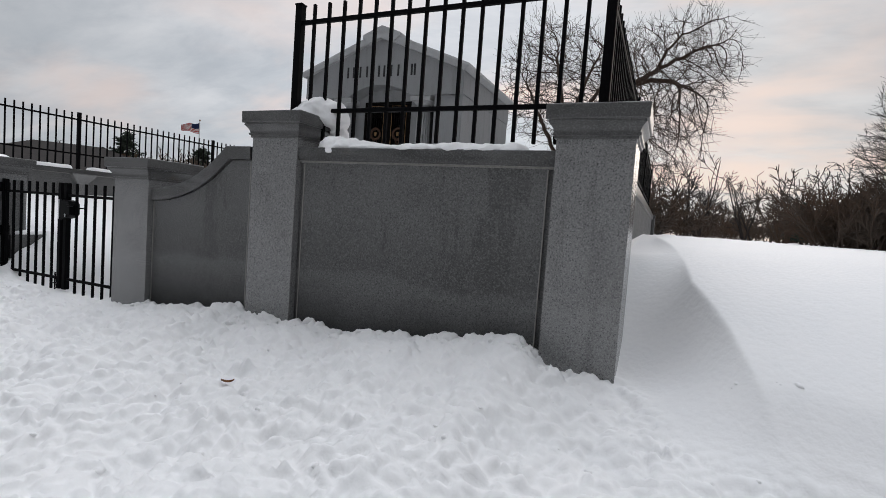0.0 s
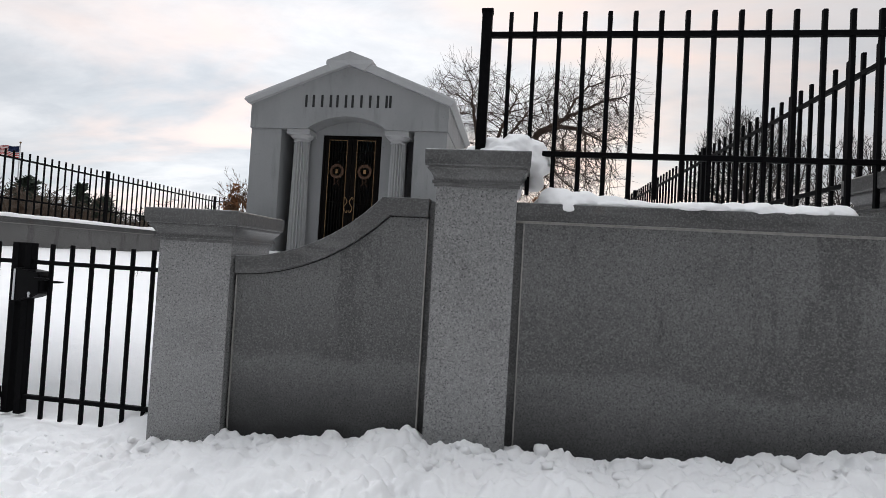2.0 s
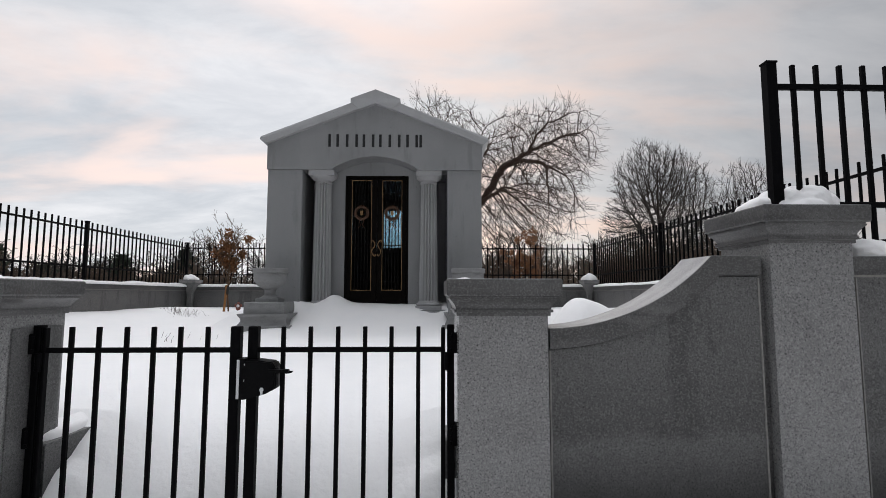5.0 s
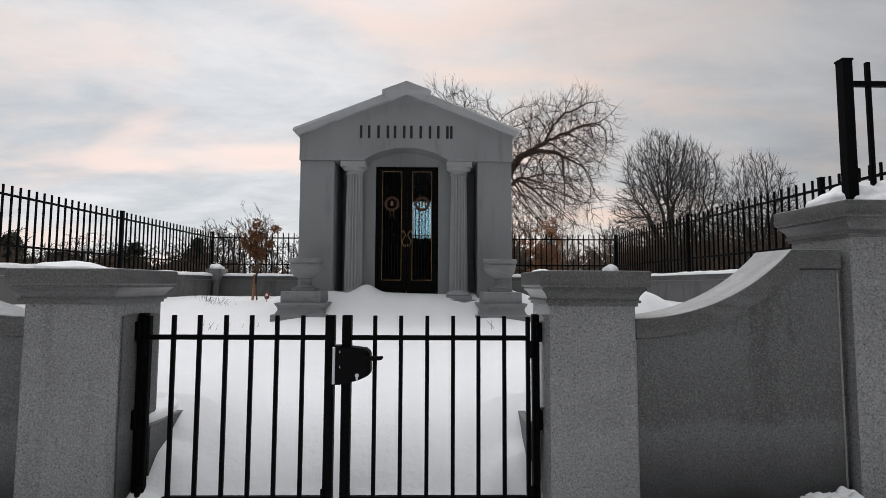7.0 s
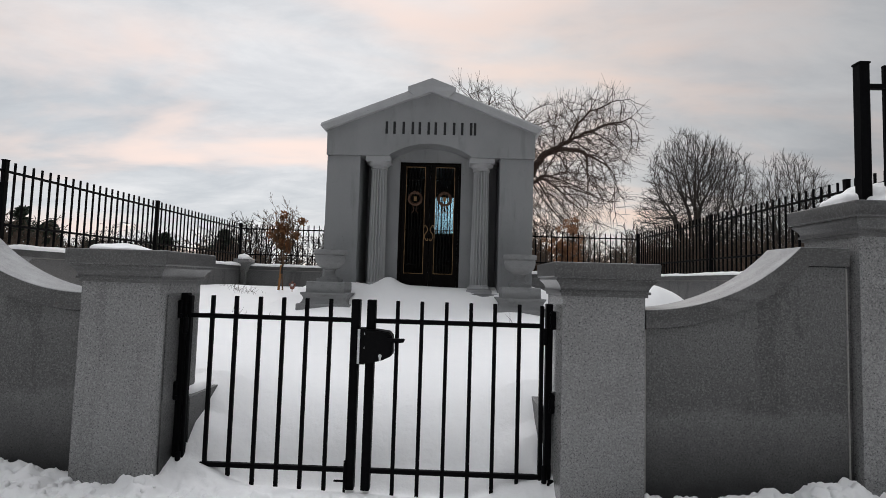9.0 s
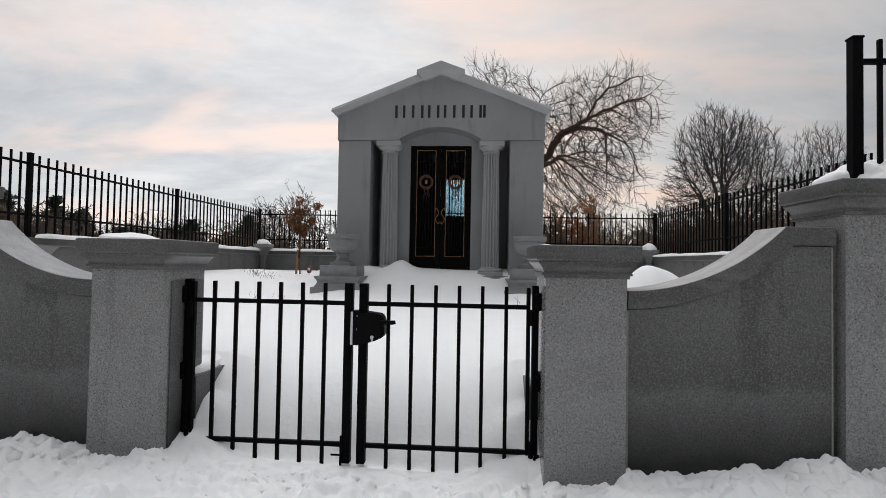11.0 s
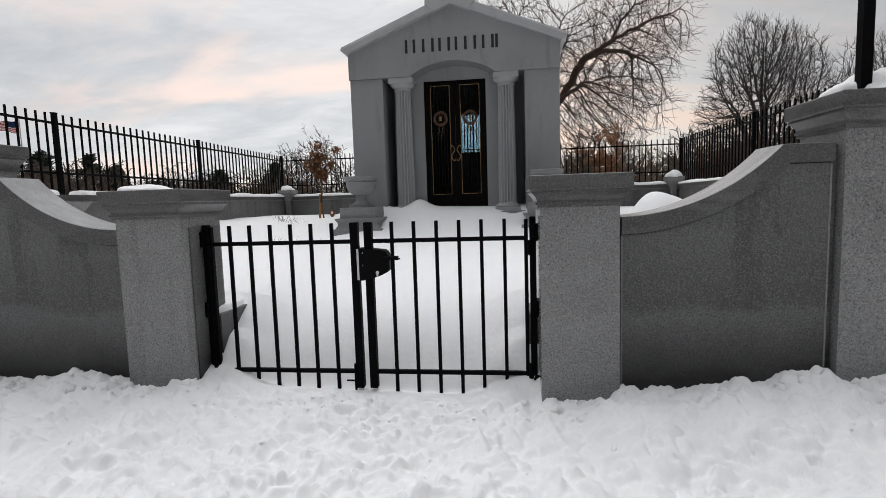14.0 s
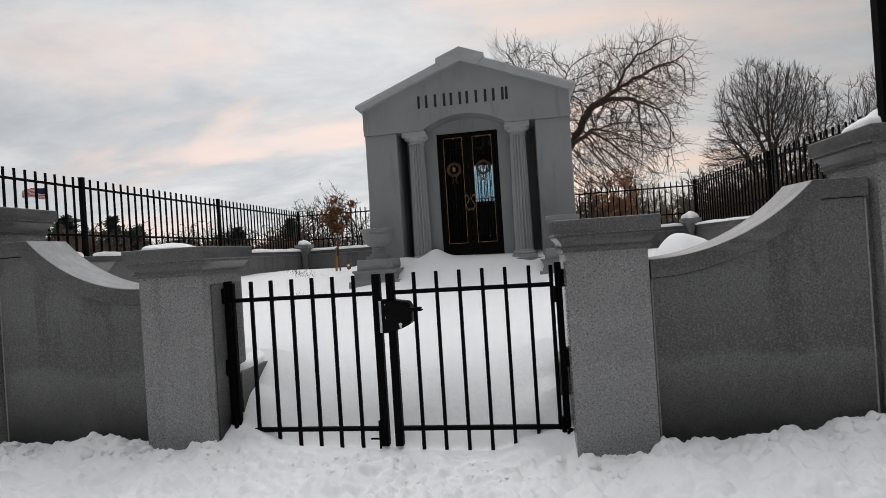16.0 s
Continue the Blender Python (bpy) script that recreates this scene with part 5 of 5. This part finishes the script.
# ---- young trees inside the wall, each tied to a stake ----
def sapling(x, y, z, fork, spread, top, seed, bunches, label):
    """A slim stem that forks into a vase of thin upright twigs, with leaf bunches left in the crown."""
    rng = random.Random(seed)
    root = thing("sapling", label, "young tree", "staked young trees", at=(x, y, z - 0.15))
    rows, out = [], [[], [], []]
    p = Vector((0, 0, 0))
    n = 6
    for i in range(n):
        q = Vector((0.02 * math.sin(i * 1.3), 0.015 * math.cos(i * 1.7), (fork + 0.15) * (i + 1) / n))
        rows.append((*p, *q, 0.021 - 0.001 * i, 0.020 - 0.001 * i))
        p = q
    cfg = dict(segs=[6, 4, 3], kids=[7, 4, 0], start=[0.15, 0.2, 0], gnarl=[0.08, 0.14, 0.2], lift=[0.05, 0.04, 0.02], angle=[(18, 45), (20, 55), (0, 1)], ratio=[0.42, 0.5, 0.5], thin=[0.6, 0.7, 0.7], taper=0.3)
    ends = []
    for k in range(13):
        a, w = k * 2.4 + rng.uniform(-0.3, 0.3), spread * rng.uniform(0.25, 1.0)
        long = (top - fork) * rng.uniform(0.75, 1.05)
        d = Vector((w * math.cos(a), w * math.sin(a), long))
        grow(rng, p + Vector((0, 0, rng.uniform(-0.12, 0.1))), d.normalized(), d.length, 0.0085, 0, cfg, out)
        ends.append(p + d * rng.uniform(0.3, 0.98))
    part("stem", tubes("stem", rows, 8, bark_young), bark_young, root)
    part("twig", tubes("twig", [(*r[:6], max(r[6], 0.0042), max(r[7], 0.0034)) for r in sum(out, [])], 3, bark_young), bark_young, root)
    bm_v, bm_f = [], []
    for k in range(bunches):
        e, size = ends[k % len(ends)] + (Vector((rng.gauss(0, 0.22), rng.gauss(0, 0.22), rng.gauss(-0.15, 0.3))) if k >= len(ends) else Vector()), rng.uniform(0.7, 1.2)
        for _ in range(70):
            c = e + Vector((rng.gauss(0, 0.062), rng.gauss(0, 0.062), rng.gauss(0, 0.058))) * size
            u = Vector((rng.gauss(0, 1), rng.gauss(0, 1), rng.gauss(0, 1) - 0.5)).normalized() * rng.uniform(0.030, 0.060)
            w = u.orthogonal().normalized() * rng.uniform(0.014, 0.028)
            i = len(bm_v)
            up = u.cross(w).normalized() * 0.010
            bm_v += [tuple(c - u), tuple(c + w + up), tuple(c + u), tuple(c - w + up)]
            bm_f.append((i, i + 1, i + 2, i + 3))
    tagged(part("leaves", quads_mesh("leaves", bm_v, bm_f, dry_leaf), dry_leaf, root), "withered brown leaves in bunches", kind="stuff")
    return root


def tree_stake(x, y, z):
    stake = thing("tree_stake", "stained wooden stake tied to a young tree", "stake", at=(x - 0.04, y - 0.08, z - 0.15))
    pole = part("pole", add_lathe(bmesh.new(), [(0, 0.027), (0.86, 0.025), (0.88, 0.012)], 12), stake_wood, stake)
    pole.matrix_basis = pose(-0.03, 0, 0, 0, 4, 0)
    part("tie", add_lathe(bmesh.new(), [(0.66, 0.034), (0.67, 0.042), (0.85, 0.042), (0.86, 0.034)], 14, 0.03, 0.02), rubber, stake, "black rubber tree tie")


sapling(-3.55, 8.95, 0.66, 0.78, 0.50, 2.02, 6, 13, "young staked tree with bunches of withered brown leaves")
tree_stake(-3.55, 8.95, 0.66)
sapling(3.95, 12.4, 0.82, 0.30, 1.05, 2.30, 9, 46, "low young oak holding rust-brown leaves behind the railing")

# a small grave ornament and dead stalks poking through the snow
orn = thing("grave_ornament", "small red and white ornament on a stick", "ornament", at=(-3.22, 8.7, 0.62))
part("stick", add_lathe(bmesh.new(), [(0, 0.008), (0.22, 0.008)], 8), stake_wood, orn)
bm = bmesh.new()
for dx, dz, r in ((0, 0.25, 0.055), (-0.05, 0.31, 0.035), (0.05, 0.31, 0.035), (0.0, 0.36, 0.03)):
    bmesh.ops.create_icosphere(bm, subdivisions=2, radius=r, matrix=Matrix.Translation((dx, 0, dz)))
part("bow", bm, copper_cloth, orn, "faded red bow", smooth=True)
bm = bmesh.new()
bmesh.ops.create_icosphere(bm, subdivisions=2, radius=0.033, matrix=Matrix.Translation((0.01, -0.045, 0.30)))
part("tag", bm, white_cloth, orn, "white tag", smooth=True)
rng = random.Random(12)
stalks = []
for cx, cy, n, h in ((-4.2, 8.2, 26, 0.16), (-3.9, 8.0, 18, 0.13), (-2.55, 4.6, 3, 0.16), (-2.2, 4.9, 2, 0.13), (-2.9, 4.9, 2, 0.12), (1.45, 4.6, 2, 0.15), (-4.6, 8.6, 14, 0.10)):
    for _ in range(n):
        x, y = cx + rng.gauss(0, 0.16), cy + rng.gauss(0, 0.12)
        p = Vector((x, y, float(ground_height(x, y)) - 0.03))
        d = Vector((rng.gauss(0, 0.5), rng.gauss(0, 0.4), 1)).normalized()
        for k in range(3):
            d = (d + Vector((rng.gauss(0, 0.25), rng.gauss(0, 0.25), 0))).normalized()
            q = p + d * h * rng.uniform(0.3, 0.5)
            stalks.append((*p, *q, 0.0035 - 0.0008 * k, 0.0027 - 0.0008 * k))
            p = q
tagged(part("dead_stalks", tubes("dead_stalks", stalks, 4, bark_warm), bark_warm), "dry weed stalks poking out of the snow", "weeds", kind="stuff")
lf = thing("fallen_leaf", "curled brown leaf lying on the snow", "leaf", at=(3.77, -0.97, float(ground_height(3.77, -0.97)) + 0.012), turn=35)
bm = bmesh.new()
rows = [[bm.verts.new((0.035 * (i - 3) / 3, w * 0.016 * math.sin(math.pi * (i + 0.4) / 6.8), 0.012 * (i - 3) ** 2 / 9 + 0.008 * abs(w))) for w in (-1, 0, 1)] for i in range(7)]
for a, b in zip(rows, rows[1:]):
    for k in range(2):
        bm.faces.new((a[k], b[k], b[k + 1], a[k + 1]))
bmesh.ops.solidify(bm, geom=list(bm.faces), thickness=0.003)
part("blade", bm, dry_leaf, lf)

# clods thrown up at the foot of the wall and on the trodden snow
rng = random.Random(31)
ico = bmesh.new()
bmesh.ops.create_icosphere(ico, subdivisions=2, radius=1.0)
iv = np.array([v.co[:] for v in ico.verts])
ifc = np.array([[v.index for v in f.verts] for f in ico.faces])
ico.free()
cv, cf = [], []
for k in range(740):
    if k < 520:
        x, y, r = rng.uniform(-4.5, 5.6), rng.uniform(-0.16, 0.10), 0.012 + 0.030 * rng.random() ** 2
        if abs(x) < 1.15:
            y, r = y - 0.02, r * 0.6
    else:
        x, y, r = rng.uniform(-3.5, 7.0), -0.1 - 2.4 * rng.random() ** 1.3, 0.006 + 0.018 * rng.random() ** 2
    z = float(ground_height(x, y)) - r * 0.5
    m = 1 + 0.30 * np.array([float(v) for v in fractal(iv[:, 0] * 2.2 + k, iv[:, 1] * 2.2 + iv[:, 2] * 2.6, 1.0, 7, 2)])
    v = iv * m[:, None] * np.array([r * rng.uniform(0.8, 1.5), r * rng.uniform(0.8, 1.4), r * rng.uniform(0.6, 1.0)])
    cf.append(ifc + sum(len(c) for c in cv[-1:]) * 0 + 42 * k)
    cv.append(v + np.array([x, y, z]))
tagged(part("snow_clods", quads_mesh("snow_clods", np.concatenate(cv), np.concatenate(cf), snow), snow, smooth=True), "small clods of broken snow along the wall", "snow", kind="stuff")

# ---- far things: house, flag, street lamp ----
house = thing("house", "distant house with a broad dark brown hipped roof", "house", at=(*polar(-60.0, 47), 0.3), turn=60)
part("wall", box(-7, 7, -4, 4, 0, 2.6, 0.02), siding, house)
bm = bmesh.new()
lo = [bm.verts.new(c) for c in ((-7.8, -4.8, 2.4), (7.8, -4.8, 2.4), (7.8, 4.8, 2.4), (-7.8, 4.8, 2.4))]
hi = [bm.verts.new(c) for c in ((-2.4, 0, 4.6), (2.4, 0, 4.6))]
for f in ((lo[0], lo[1], hi[1], hi[0]), (lo[2], lo[3], hi[0], hi[1]), (lo[1], lo[2], hi[1]), (lo[3], lo[0], hi[0]), lo[::-1]):
    bm.faces.new(f)
part("roof", bm, shingle, house, "dark brown shingled roof")
for k in range(4):
    wn = part("window", box(-5.2 + 3.2 * k, -4.2 + 3.2 * k, -4.06, -3.98, 0.9, 2.0, 0.01), pale_metal, house)
    part("pane", box(-5.1 + 3.2 * k, -4.3 + 3.2 * k, -4.075, -4.061, 1.0, 1.9), lettering, wn)

fx, fy = -41.4, 36.9
pole = thing("flagpole", "tall pale metal flagpole in the distance", "flagpole", at=(fx, fy, 0.6))
part("mast", add_lathe(bmesh.new(), [(0, 0.08), (8.95, 0.035)], 12), pale_metal, pole)
part("ball", add_lathe(bmesh.new(), [(8.93 + 0.09 - 0.09 * math.cos(a), max(0.001, 0.09 * math.sin(a))) for a in np.linspace(0.05, 3.1, 8)], 12), gilt, pole)
flag = thing("flag", "striped red and white flag with a blue corner", "flag", at=(fx, fy, 8.20), turn=48)


def cloth(u0, u1, v0, v1, off):
    bm = bmesh.new()
    n = 10
    rows = []
    for i in range(n + 1):
        u = u0 + (u1 - u0) * i / n
        rows.append([bm.verts.new((-1.75 * u - 0.05, 0.15 * math.sin(u * 9) * (0.3 + u) + off, 1.12 * v * (1 - 0.45 * u) + 0.16 * u - 0.05 * math.sin(u * 8))) for v in (v0, v1)])
    for a, b in zip(rows, rows[1:]):
        bm.faces.new((a[0], b[0], b[1], a[1]))
    bmesh.ops.solidify(bm, geom=list(bm.faces), thickness=0.006)
    return bm


for k in range(13):
    part("stripe", cloth(0.0 if k < 6 else 0.42, 1.0, k / 13, (k + 1) / 13, 0.0), red_cloth if k % 2 == 0 else white_cloth, flag)
part("canton", cloth(0.0, 0.42, 6 / 13, 1.0, 0.0), blue_cloth, flag, "dark blue corner")

lx, ly = polar(-35.6, 58)
lamp = thing("street_lamp", "lit street lamp on a tall thin pole", "street lamp", at=(lx, ly, 0.4))
part("pole", add_lathe(bmesh.new(), [(0, 0.09), (5.7, 0.05)], 10), pale_metal, lamp)
part("arm", box(-0.05, 0.75, -0.04, 0.04, 5.62, 5.70, 0.01), pale_metal, lamp)
hd = part("head", add_lathe(bmesh.new(), [(5.50, 0.20), (5.56, 0.24), (5.64, 0.12), (5.68, 0.05)], 14, 0.75, 0), pale_metal, lamp)
part("lens", add_lathe(bmesh.new(), [(5.40, 0.05), (5.44, 0.16), (5.499, 0.19)], 14, 0.75, 0), lamp_glow, hd, "glowing lamp lens")
